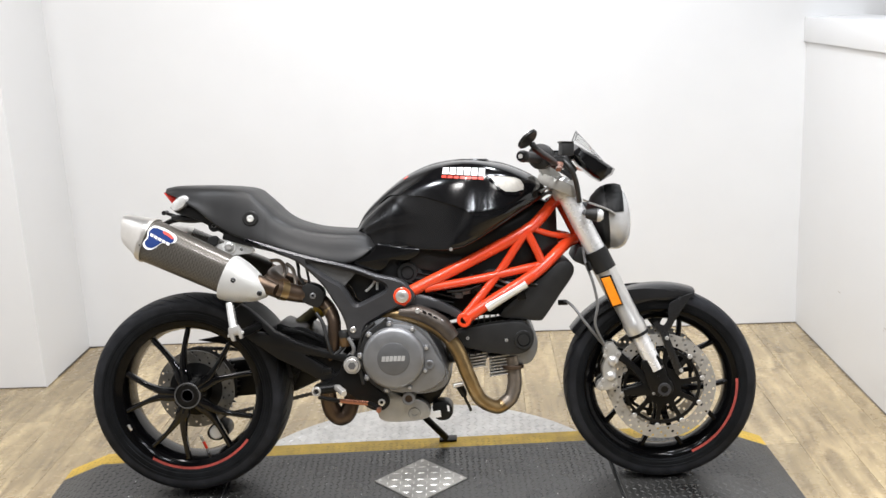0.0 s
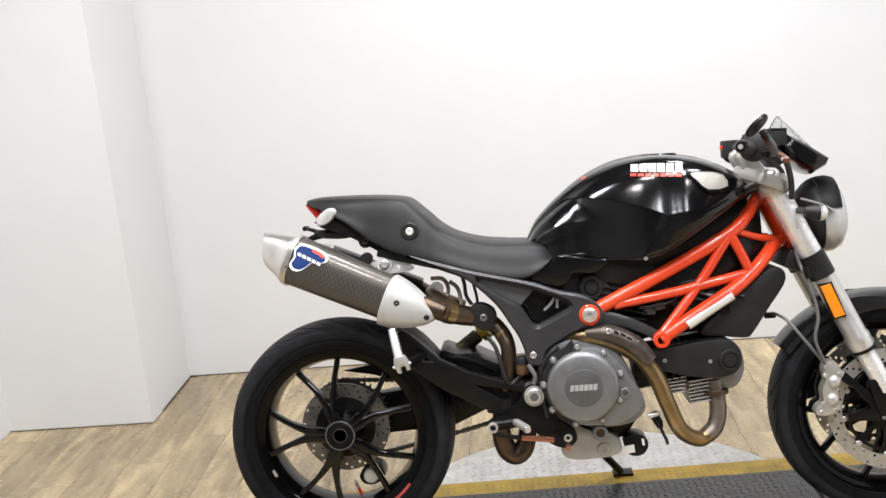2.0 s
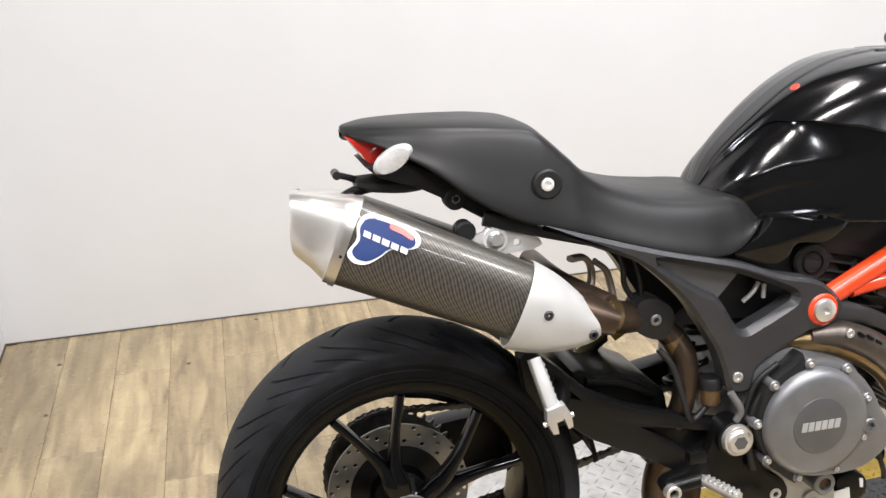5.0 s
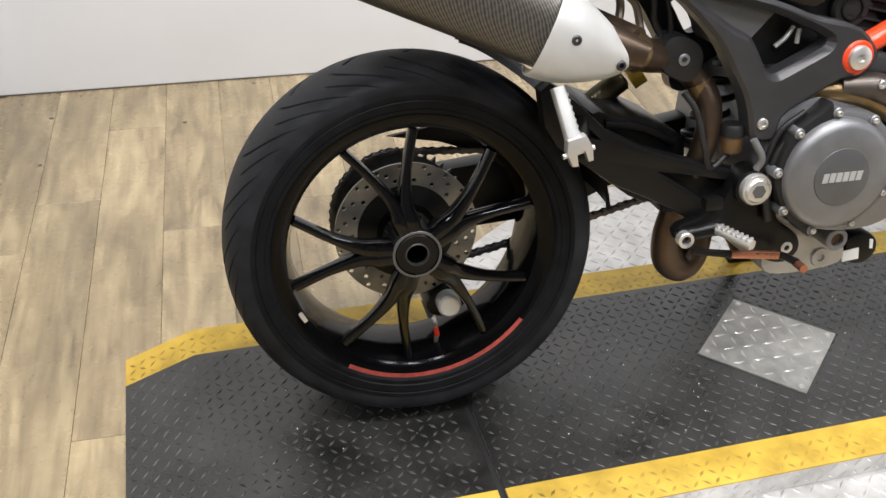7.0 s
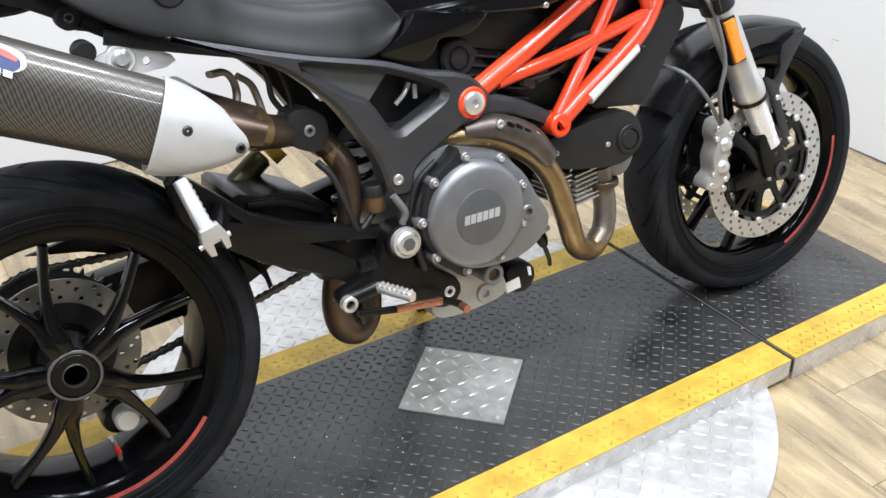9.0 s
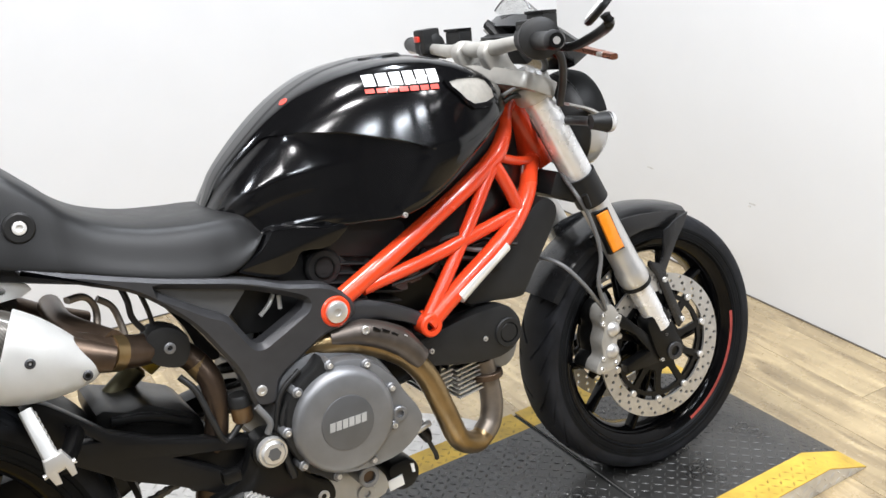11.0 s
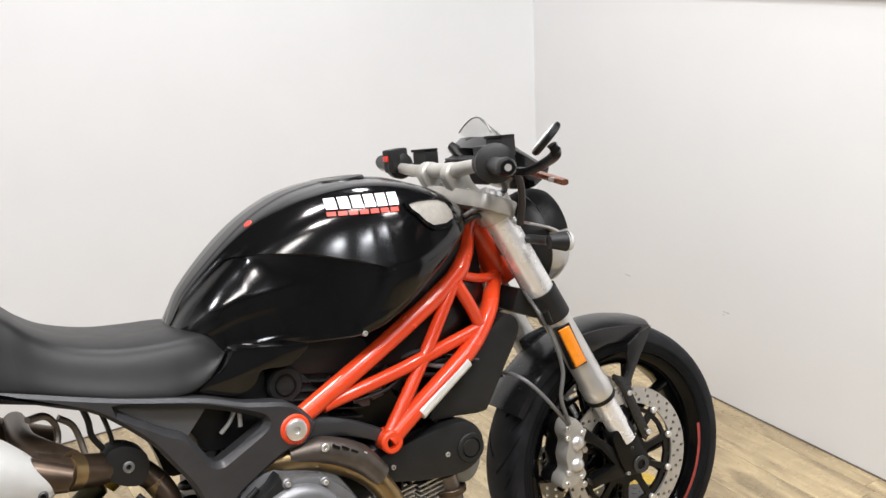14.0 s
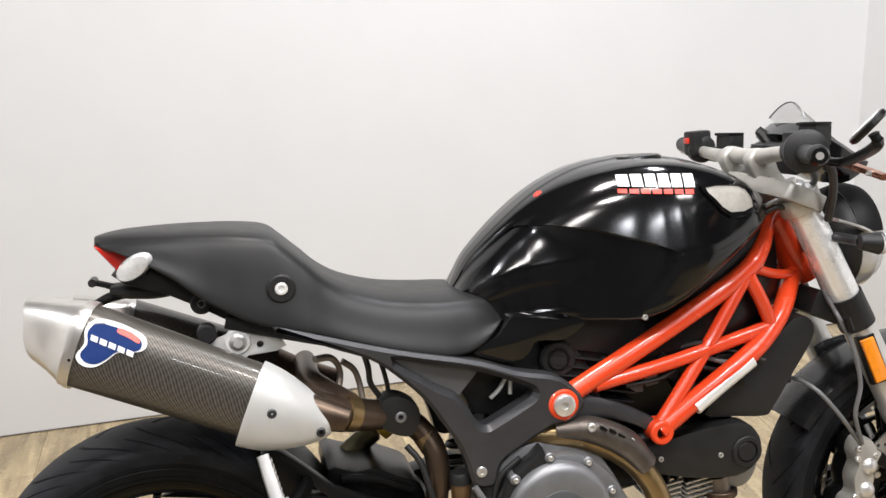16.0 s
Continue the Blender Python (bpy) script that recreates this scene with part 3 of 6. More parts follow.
def spoke_pair(c, deg, hub_r, y_hub, y_rim, spread=16.5):
    out = []
    for sg in (-1, 1):
        pts = [polar(c, hub_r, deg + sg * 9, y_hub), polar(c, hub_r + 0.025, deg + sg * 7, y_hub), polar(c, 0.09, deg + sg * 6.5, y_hub * 0.95), polar(c, 0.14, deg + sg * 11.5, (y_hub + y_rim) / 2), polar(c, 0.203, deg + sg * spread, y_rim)]
        out.append(bar(pts, [0.014, 0.0145, 0.0115, 0.0075, 0.0072], [0.02, 0.019, 0.016, 0.013, 0.013]))
    return out


def drilled(c, r0, r1, y0, y1, rows, per):
    holes = [circle(c, r0, 72)]
    for k in range(per):
        for j, fr in enumerate(rows):
            a = 2 * math.pi * (k + 0.33 * j) / per
            rr = r0 + (r1 - r0) * fr
            holes.append(circle((c[0] + rr * math.cos(a), c[1] + rr * math.sin(a)), 0.0041, 8))
    return plate(circle(c, r1, 96), y0, y1, 0.0, holes)


def tape(c, r0, r1, y, a0, a1):
    return lathe([(r0, -y), (r1, -y), (r1, -y + 0.0006), (r0, -y + 0.0006)], (c[0], 0, c[1]), 40, a0=a0, a1=a1)


# rear wheel
rw = part("rear_wheel", rim(RA, 0.079), M_WHEEL, bike, "gloss black ten-spoke rear wheel")
part("tyre", tyre(RA, 0.307, 0.226, 0.09, radians(9), 3.0, 0.079), M_RUBBER, rw, "wide black rear tyre with slanted grooves", 28).data.materials.append(M_SIDEWALL)
for k in range(5):
    for arm_ in spoke_pair(RA, 105 + 72 * k, 0.036, -0.066, -0.052):
        part("spoke", arm_, M_SPOKE, rw)
part("hub", lathe([(0.019, 0.083), (0.041, 0.083), (0.044, 0.08), (0.046, 0.05), (0.052, 0.03), (0.052, -0.06), (0.019, -0.06)], (RA[0], 0, RA[1]), 48), M_WHEEL, rw)
part("hub_ring", ring(RA, 0.0365, 0.041, -0.0864, -0.082, 48), M_ENGDARK, rw, "worn grey ring on the hub")
hc = part("hub_collar", ring(RA, 0.018, 0.034, -0.0866, -0.078, 40), M_BLACK, rw)
part("hub_bore_ring", ring(RA, 0.0175, 0.02, -0.0875, -0.08, 32), M_CAST, hc, "bare metal edge of the hub bore")
part("rim_tape", tape(RA, 0.2245, 0.2325, -0.0795, 238, 321), M_STRIPE, rw, "faded red rim stripe")
part("balance_weight", box(polar(RA, 0.214, 207, -0.0715), (0.02, 0.003, 0.009), 0.001, pose(0, 0, 0, 0, -(207 + 90), 0)), M_ALU, rw, "small grey stick-on weight")
part("valve", tube([polar(RA, 0.199, 281, -0.03), polar(RA, 0.175, 282, -0.045), polar(RA, 0.166, 282, -0.05)], [0.004, 0.0035, 0.0035], 10), M_ALU, rw)
part("valve_tip", tube([polar(RA, 0.155, 282, -0.055), polar(RA, 0.14, 282, -0.064), polar(RA, 0.132, 282, -0.068)], [0.0042, 0.005, 0.0035], 10), M_ALU, rw)
part("valve_cap", tube([polar(RA, 0.18, 282, -0.042), polar(RA, 0.155, 282, -0.055)], [0.0048, 0.0042], 10), M_STICKRED, rw, "red valve cap")
part("brake_disc", drilled(RA, 0.082, 0.1225, 0.012, 0.017, (0.25, 0.6, 0.85), 18), M_DISCR, rw, "drilled steel rear brake disc")
part("disc_carrier", lathe([(0.05, -0.006), (0.08, -0.011), (0.084, -0.012), (0.084, -0.02), (0.05, -0.026)], (RA[0], 0, RA[1]), 48), M_BLACK, rw)
teeth = []
for k in range(41):
    a0, a1 = 2 * math.pi * k / 41, 2 * math.pi * (k + 0.5) / 41
    teeth += [(RA[0] + 0.112 * math.cos(a0), RA[1] + 0.112 * math.sin(a0)), (RA[0] + 0.122 * math.cos(a0 + 0.045), RA[1] + 0.122 * math.sin(a0 + 0.045)),
              (RA[0] + 0.122 * math.cos(a1 - 0.02), RA[1] + 0.122 * math.sin(a1 - 0.02)), (RA[0] + 0.112 * math.cos(a1), RA[1] + 0.112 * math.sin(a1))]
part("sprocket", plate(teeth, 0.088, 0.094, 0.0, [circle(RA, 0.07, 40)]), M_CHAIN, rw, "worn dark steel sprocket")
part("sprocket_carrier", lathe([(0.05, -0.06), (0.085, -0.07), (0.085, -0.095), (0.05, -0.1)], (RA[0], 0, RA[1]), 40), M_BLACK, rw)


def chain(p, q, sag, n):
    out = []
    for i in range(n):
        t = (i + 0.5) / n
        x, y, z = (p[j] + (q[j] - p[j]) * t for j in range(3))
        z -= sag * 4 * t * (1 - t)
        ang = math.atan2(q[2] - p[2], q[0] - p[0]) - sag * 4 * (1 - 2 * t) / max(0.1, q[0] - p[0])
        d = 0.0066 if i % 2 else 0.0045
        for sg in (-1, 1):
            out.append(bar([(x - 0.0085 * math.cos(ang), y + sg * d, z - 0.0085 * math.sin(ang)), (x, y + sg * d, z), (x + 0.0085 * math.cos(ang), y + sg * d, z + 0.0085 * math.sin(ang))], [0.0062, 0.004, 0.0062], 0.0011, steps=3))
        out.append(tube([(x - 0.0085 * math.cos(ang), y - 0.008, z - 0.0085 * math.sin(ang)), (x - 0.0085 * math.cos(ang), y + 0.008, z - 0.0085 * math.sin(ang))], 0.0042, 8))
    return merge(*out)


CH = part("drive_chain", chain((RA[0] + 0.02, 0.091, RA[1] - 0.114), (0.56, 0.091, 0.318), 0.006, 34), M_CHAIN, bike, "greasy steel drive chain")
CH["kind"] = "stuff"
part("drive_chain", chain((RA[0] + 0.0, 0.091, RA[1] + 0.116), (0.56, 0.091, 0.39), 0.0, 34), M_CHAIN, bike, "greasy steel drive chain")["kind"] = "stuff"

wrap = []
for i in range(26):
    a = radians(88 + 184 * (i + 0.5) / 26)
    px, pz, d = RA[0] + 0.117 * math.cos(a), RA[1] + 0.117 * math.sin(a), 0.0066 if i % 2 else 0.0045
    tx, tz = -math.sin(a) * 0.0085, math.cos(a) * 0.0085
    for sg in (-1, 1):
        wrap.append(bar([(px - tx, 0.091 + sg * d, pz - tz), (px, 0.091 + sg * d, pz), (px + tx, 0.091 + sg * d, pz + tz)], [0.0062, 0.004, 0.0062], 0.0011, steps=3))
part("drive_chain", merge(*wrap), M_CHAIN, bike, "greasy steel drive chain")["kind"] = "stuff"

# front wheel
fw = part("front_wheel", moved(rim(FA, 0.052), STEER), M_WHEEL, bike, "gloss black spoked front wheel")
part("tyre", moved(tyre(FA, 0.293, 0.226, 0.0595, radians(12), 2.2, 0.052), STEER), M_RUBBER, fw, "black front tyre with slanted grooves", 28).data.materials.append(M_SIDEWALL)
for k in range(5):
    for arm_ in spoke_pair(FA, 126 + 72 * k, 0.032, -0.02, -0.02, 17.5):
        part("spoke", moved(arm_, STEER), M_WHEEL, fw)
part("hub", moved(lathe([(0.012, 0.1), (0.02, 0.1), (0.032, 0.06), (0.036, 0.0), (0.032, -0.06), (0.012, -0.1)], (FA[0], 0, FA[1]), 40), STEER), M_WHEEL, fw)
part("rim_tape", moved(tape(FA, 0.2245, 0.2325, -0.0525, 293, 363), STEER), M_STRIPE, fw, "faded red rim stripe")


def carrier(c, y0, y1):
    """The black spider that holds the floating disc."""
    rim_, wins = [], []
    for k in range(120):
        a = 3 * k
        near_ = min(abs((a - 10) % 36), 36 - abs((a - 10) % 36))
        p = polar(c, 0.129 if near_ < 4.6 else 0.1155, a, 0)
        rim_.append((p[0], p[2]))
    for k in range(10):
        a = 36 * k + 10
        w = [polar(c, r, a + d, 0) for r, d in ((0.058, 10), (0.07, 5.5), (0.106, 4), (0.107, 18), (0.106, 32), (0.07, 30.5), (0.058, 26))]
        wins.append([(p[0], p[2]) for p in w])
    return plate(rim_, y0, y1, 0.0, [circle(c, 0.03, 32), *wins])


for sg in (-1, 1):
    d = part("brake_disc", moved(drilled(FA, 0.124, 0.160, sg * 0.072, sg * 0.077, (0.2, 0.52, 0.82), 26), STEER), M_DISC, fw, "drilled floating front brake disc")
    part("disc_carrier", moved(carrier(FA, sg * 0.066, sg * 0.073), STEER), M_BLACK, d)
    for k in range(10):
        p = polar(FA, 0.122, 36 * k + 10, 0)
        part("disc_bobbin", moved(disc((p[0], p[2]), 0.0075, sg * 0.07, sg * 0.0795, 14), STEER), M_ALU, d)

# fork, yokes and axle
AX = lambda z: 1.172 + (0.905 - z) * 0.47
for sg in (-1, 1):
    y = sg * 0.1
    leg = part("fork_leg", moved(tube([(AX(0.915), y, 0.915), (AX(0.69), y, 0.69)], 0.0295, 28), STEER), M_CHROME, bike, "polished silver upside-down fork leg")
    part("lower_tube", moved(tube([(AX(0.69), y, 0.69), (AX(0.66), y, 0.66), (AX(0.5), y, 0.5), (AX(0.495), y, 0.495), (AX(0.47), y, 0.47), (AX(0.462), y, 0.462)], [0.0295, 0.0295, 0.0295, 0.0325, 0.0325, 0.03], 28, smooth=False), STEER), M_SILVER, leg)
    part("seal_ring", moved(tube([(AX(0.463), y, 0.463), (AX(0.455), y, 0.455)], 0.0315, 28), STEER), M_BLACK, leg)
    part("stanchion", moved(tube([(AX(0.46), y, 0.46), (AX(0.35), y, 0.35)], 0.0242, 28), STEER), M_CHROME, leg, "chromed inner fork tube")
    foot = [(AX(0.385) - 0.026, 0.375), (AX(0.385) + 0.02, 0.395), (FA[0] + 0.012, 0.33), (FA[0] + 0.028, 0.30), (FA[0] + 0.02, 0.272), (FA[0] - 0.012, 0.27), (FA[0] - 0.04, 0.285), (AX(0.36) - 0.035, 0.34)]
    part("fork_foot", moved(plate(rounded(foot, 3), y - 0.02, y + 0.02, 0.007), STEER), M_BLACK, leg, "matte black axle clamp")
    arm = [(FA[0] - 0.03, 0.30), (FA[0] - 0.04, 0.325), (1.33, 0.405), (1.315, 0.385), (1.36, 0.35), (FA[0] - 0.06, 0.305), (1.33, 0.29), (1.335, 0.272), (FA[0] - 0.03, 0.272)]
    part("caliper_mount", moved(plate(arm, y - 0.012, y + 0.012, 0.003), STEER), M_BLACK, leg)
    part("fork_cap", moved(tube([(AX(0.914), y, 0.914), (AX(0.924), y, 0.924), (AX(0.929), y, 0.929)], [0.022, 0.022, 0.016], 20, smooth=False), STEER), M_ALU, leg)
    part("cap_hex", moved(tube([(AX(0.928), y, 0.928), (AX(0.936), y, 0.936)], 0.011, 6, smooth=False), STEER), M_ALU, leg)
    part("yoke_clamp", moved(tube([(AX(0.913), y, 0.913), (AX(0.909), y, 0.909), (AX(0.884), y, 0.884), (AX(0.88), y, 0.88)], [0.037, 0.0395, 0.0395, 0.037], 32, smooth=False), STEER), M_BARE, leg, "silver clamp of the top yoke")
    part("lower_yoke", moved(tube([(AX(0.715), y, 0.715), (AX(0.655), y, 0.655)], 0.0335, 28), STEER), M_MATTE, leg, "black lower fork clamp")
    part("axle_end", moved(ring(FA, 0.011, 0.0195, y + sg * 0.018, y + sg * 0.024, 24), STEER), M_CAST, leg)
    part("axle_bore", moved(disc(FA, 0.0112, y + sg * 0.012, y + sg * 0.019, 20), STEER), M_BLACK, leg)
    for bx, bz in ((1.425, 0.375), (1.415, 0.348), (1.40, 0.295)):
        part("clamp_bolt", moved(strip_bolt(bx + 0.02, bz - 0.015, y - 0.019, 0.0045), STEER), M_ALU, leg)
    if sg < 0:
        rp = [(1.272, 0.632), (1.298, 0.638), (1.331, 0.556), (1.304, 0.549)]
        rf = part("reflector", moved(plate(rp, -0.138, -0.122, 0.003), STEER), M_AMBER, leg, "amber side reflector in a dark rim")
        part("reflector_rim", moved(plate([(1.268, 0.636), (1.302, 0.643), (1.336, 0.551), (1.3, 0.544)], -0.132, -0.118, 0.002), STEER), M_BLACK, rf)
part("lower_yoke_bridge", moved(box((1.236, 0, 0.692), (0.075, 0.2, 0.05), 0.01, pose(0, 0, 0, 0, 25, 0)), STEER), M_MATTE, bike)
tc = rounded([(1.10, -0.035), (1.13, -0.135), (1.17, -0.147), (1.212, -0.13), (1.215, -0.09), (1.19, 0.0), (1.215, 0.09), (1.212, 0.13), (1.17, 0.147), (1.13, 0.135), (1.10, 0.035)], 4)
top_yoke = plate(tc, -0.016, 0.016, 0.005, m=Matrix(((1, 0, 0, 0), (0, 0, 1, 0), (0, 1, 0, 0), (0, 0, 0, 1))))
moved(top_yoke, Matrix.Translation((1.165, 0, 0.908)) @ Matrix.Rotation(radians(24), 4, "Y") @ Matrix.Translation((-1.165, 0, 0)))
ty = part("top_yoke", moved(top_yoke, STEER), M_BARE, bike, "bare silver top fork yoke")
part("steering_nut", moved(tube([(1.14, 0, 0.93), (1.13, 0, 0.95)], 0.018, 6, smooth=False), STEER), M_ALU, ty)
for sg in (-1, 1):
    ri = rounded([(1.101, 0.972), (1.112, 0.989), (1.128, 0.994), (1.149, 0.983), (1.161, 0.951), (1.18, 0.926), (1.183, 0.909), (1.153, 0.902), (1.134, 0.903), (1.114, 0.939)], 3)
    part("bar_riser", moved(plate(ri, -0.064 if sg < 0 else 0.036, -0.036 if sg < 0 else 0.064, 0.007, seg=3), STEER), M_BARE, ty)
    part("riser_bolt", moved(strip_bolt(1.143, 0.935, sg * 0.069 - 0.004, 0.006), STEER), M_ALU, ty)

# handlebar and controls
HB = lambda dx, y, z: (float(np.interp(y, (-0.39, -0.24, -0.15, -0.08, 0.0, 0.08, 0.16, 0.28, 0.39), (1.034, 1.098, 1.122, 1.126, 1.122, 1.138, 1.142, 1.154, 1.188))) + dx, y, z - (0.012 if y > 0.1 else 0.0))
hb = part("handlebar", tube([HB(0, -0.37, 0.998), HB(0, -0.22, 0.993), HB(0, -0.12, 0.985), HB(0, -0.06, 0.978), HB(0, 0, 0.977), HB(0, 0.06, 0.978), HB(0, 0.12, 0.985), HB(0, 0.22, 0.99), HB(0, 0.37, 0.988)],
                            [0.011, 0.011, 0.0135, 0.0155, 0.0155, 0.0155, 0.0135, 0.011, 0.011], 18), M_BARE, bike, "bare aluminium tapered handlebar")
for sg in (-1, 1):
    part("grip", tube([HB(0, sg * 0.245, 0.992), HB(0, sg * 0.36, 0.997), HB(0, sg * 0.366, 0.997)], [0.0155, 0.015, 0.0165], 20, smooth=False), M_HOSE, hb, "black rubber grip")
    part("bar_end", tube([HB(0, sg * 0.366, 0.998), HB(0, sg * 0.378, 0.998), HB(0, sg * 0.386, 0.998)], [0.0165, 0.016, 0.012], 18, smooth=False), M_BLACK, hb)
    part("bar_end_screw", tube([HB(0, sg * 0.384, 0.998), HB(0, sg * 0.3875, 0.998)], 0.006, 12), M_ALU, hb)
    for nm, r_, y0_, y1_, off in (("switch_housing", 0.029, 0.205, 0.235, 0.0), ("throttle_collar", 0.036 if sg < 0 else 0.025, 0.236, 0.262, 0.004)):
        part(nm, tube([HB(off, sg * y0_, 0.995), HB(off, sg * (y0_ + 0.005), 0.995), HB(off, sg * (y1_ - 0.005), 0.996), HB(off, sg * y1_, 0.996)], [r_ * 0.8, r_, r_, r_ * 0.75], 22, smooth=False), M_MATTE, hb, "black switch housing")
    part("switch_block", box(HB(-0.006, sg * 0.222, 1.008), (0.032, 0.03, 0.04) if sg < 0 else (0.046, 0.034, 0.05), 0.005, pose(0, 0, 0, 0, 0, 11)), M_MATTE, hb)
    part("rocker_switch", box(HB(-0.02 if sg < 0 else -0.03, sg * 0.222, 1.014), (0.008, 0.016, 0.012), 0.002), M_STICKRED if sg > 0 else M_HOSE, hb)
    part("master_cylinder", bar([HB(0.012, sg * 0.23, 0.985), HB(0.03, sg * 0.2, 0.982), HB(0.042, sg * 0.165, 0.982)], [0.015, 0.015, 0.012], 0.013), M_MATTE, hb)
    rv = part("fluid_reservoir", box(HB(0.056 if sg < 0 else 0.036, sg * 0.15, 1.014 if sg < 0 else 1.004), (0.036, 0.044, 0.036), 0.004, pose(0, 0, 0, 0, 4, 11)), M_MATTE, hb, "black square fluid reservoir")
    part("reservoir_cap", box(HB(0.055 if sg < 0 else 0.035, sg * 0.15, 1.034 if sg < 0 else 1.024), (0.038, 0.046, 0.006), 0.002, pose(0, 0, 0, 0, 4, 11)), M_BLACK, rv)
    part("reservoir_arm", bar([HB(0.02, sg * 0.16, 0.985), HB(0.05, sg * 0.155, 0.985)], 0.007, 0.007), M_BLACK, rv)
    part("lever_perch", bar([HB(0.01, sg * 0.235, 0.985), HB(0.04, sg * 0.235, 0.975)], 0.012, 0.01), M_BLACK, hb)
    lv = part("lever", bar([HB(0.03, sg * 0.225, 0.976), HB(0.06, sg * 0.26, 0.974), HB(0.085, sg * 0.33, 0.966), HB(0.1, sg * 0.4, 0.958)], [0.0085, 0.0085, 0.0075, 0.0065], 0.005, side=(0, 0, 1)), M_COPPER, hb, "copper anodised drilled lever")
    for q in (0.33, 0.365):
        part("lever_slot", box(HB(0.085 + (q - 0.33) * 0.2, sg * q, 0.966 - (q - 0.33) * 0.11), (0.012, 0.016, 0.008), 0.002), M_ALU, lv)
mir = part("mirror", bar([(1.105, -0.25, 0.985), (1.132, -0.29, 0.976), (1.108, -0.38, 0.992), (1.072, -0.47, 1.014), (1.062, -0.476, 1.03)], [0.011, 0.009, 0.009, 0.008, 0.008], 0.007, side=(0, 0, 1)), M_BLACK, hb, "black mirror folded outward on its stalk")
ell = lathe([(0, -0.007), (0.03, -0.007), (0.034, -0.003), (0.034, 0.005), (0.031, 0.007), (0, 0.007)], (0, 0, 0), 28, close=False)
moved(ell, Matrix.Translation((1.052, -0.478, 1.04)) @ Vector((0.58, -0.39, -0.71)).to_track_quat("Y", "X").to_matrix().to_4x4() @ Matrix.Diagonal((0.92, 0.75, 0.8, 1)))
part("mirror_head", ell, M_BLACK, mir)
ell = lathe([(0, 0.0), (0.029, 0.0), (0.029, 0.0012), (0, 0.0012)], (0, 0, 0), 28, close=False)
moved(ell, Matrix.Translation((1.052, -0.478, 1.04)) @ Vector((0.58, -0.39, -0.71)).to_track_quat("Y", "X").to_matrix().to_4x4() @ Matrix.Diagonal((0.92, 0.75, 0.8, 1)) @ Matrix.Translation((0, -0.0078, 0)))
part("mirror_glass", ell, M_CHROME, mir, "mirror glass")
part("mirror_stub", bar([(1.205, 0.02, 0.985), (1.195, 0.035, 1.003), (1.184, 0.05, 1.02)], [0.014, 0.012, 0.007], 0.01), M_BLACK, hb, "black empty mirror mount")
part("hose", tube([HB(0.05, -0.17, 0.985), HB(0.075, -0.18, 0.955), HB(0.085, -0.16, 0.91), HB(0.09, -0.13, 0.86)], 0.0075, 10), M_HOSE, hb)
part("hose", tube([HB(0.01, -0.19, 0.975), HB(0.04, -0.17, 0.955), HB(0.07, -0.12, 0.93), HB(0.09, -0.05, 0.9)], 0.006, 10), M_HOSE, hb)
inst = part("instrument_pod", moved(box((1.192, 0.0, 0.968), (0.03, 0.13, 0.06), 0.01, pose(0, 0, 0, 0, -35, 0)), STEER), M_MATTE, bike, "black instrument pod")
part("display", moved(box((1.178, 0.0, 0.978), (0.004, 0.1, 0.04), 0.001, pose(0, 0, 0, 0, -35, 0)), STEER), M_BLACK, inst)

# headlight, cowl and screen
hl = part("headlight", moved(lathe([(0, -0.08), (0.04, -0.075), (0.07, -0.06), (0.088, -0.041), (0.096, -0.028), (0.096, -0.024), (0, -0.024)], (1.325, 0, 0.805), 40, axis=(0.995, 0, 0.07), close=False), STEER), M_MATTE, bike, "black headlight shell")
part("headlight_rim", moved(lathe([(0.09, -0.027), (0.0965, -0.027), (0.098, -0.023), (0.0965, -0.02), (0.09, -0.02)], (1.325, 0, 0.805), 48, axis=(0.995, 0, 0.07)), STEER), M_MATTE, hl)
part("headlight_lens", moved(lathe([(0, 0.053), (0.04, 0.05), (0.07, 0.042), (0.09, 0.028), (0.099, 0.01), (0.099, -0.006), (0.095, -0.022), (0, -0.023)], (1.325, 0, 0.805), 40, axis=(0.995, 0, 0.07), close=False), STEER), M_HLENS, hl, "clear headlight lens")
hood = [[(1.325 + dx, r_ * math.cos(radians(an)), 0.805 + r_ * math.sin(radians(an))) for dx, r_ in ((-0.026, 0.0975), (-0.01, 0.1015), (0.008, 0.1025), (0.024, 0.0975))] for an in range(12, 169, 6)]
hd_bm = skin(hood, closed=False, caps=False)
bmesh.ops.solidify(hd_bm, geom=list(hd_bm.faces), thickness=0.002)
part("headlight_hood", moved(hd_bm, STEER), M_MATTE, hl, "black hood over the upper half of the lens")
for sg in (-1, 1):
    part("headlight_bracket", moved(bar([(1.245, sg * 0.104, 0.856), (1.275, sg * 0.107, 0.845), (1.3, sg * 0.107, 0.834), (1.322, sg * 0.106, 0.82)], [0.016, 0.014, 0.012, 0.008], 0.003, side=(0, 0, 1)), STEER), M_SILVER, hl, "bare silver headlight bracket")
cowl_out = [(1.19, 1.012), (1.215, 1.03), (1.27, 0.995), (1.33, 0.952), (1.322, 0.935), (1.285, 0.915), (1.262, 0.93), (1.225, 0.965)]
rings_ = []
for y, k in ((-0.105, 0.55), (-0.095, 0.85), (-0.06, 1.0), (0, 1.04), (0.06, 1.0), (0.095, 0.85), (0.105, 0.55)):
    cx, cz = 1.262, 0.966
    rings_.append([(cx + (x - cx) * k, y, cz + (z - cz) * k) for x, z in cowl_out])
fs = part("fly_screen_cowl", moved(skin(rings_), STEER), M_GLOSS, bike, "small gloss black fly screen cowl")
scr = []
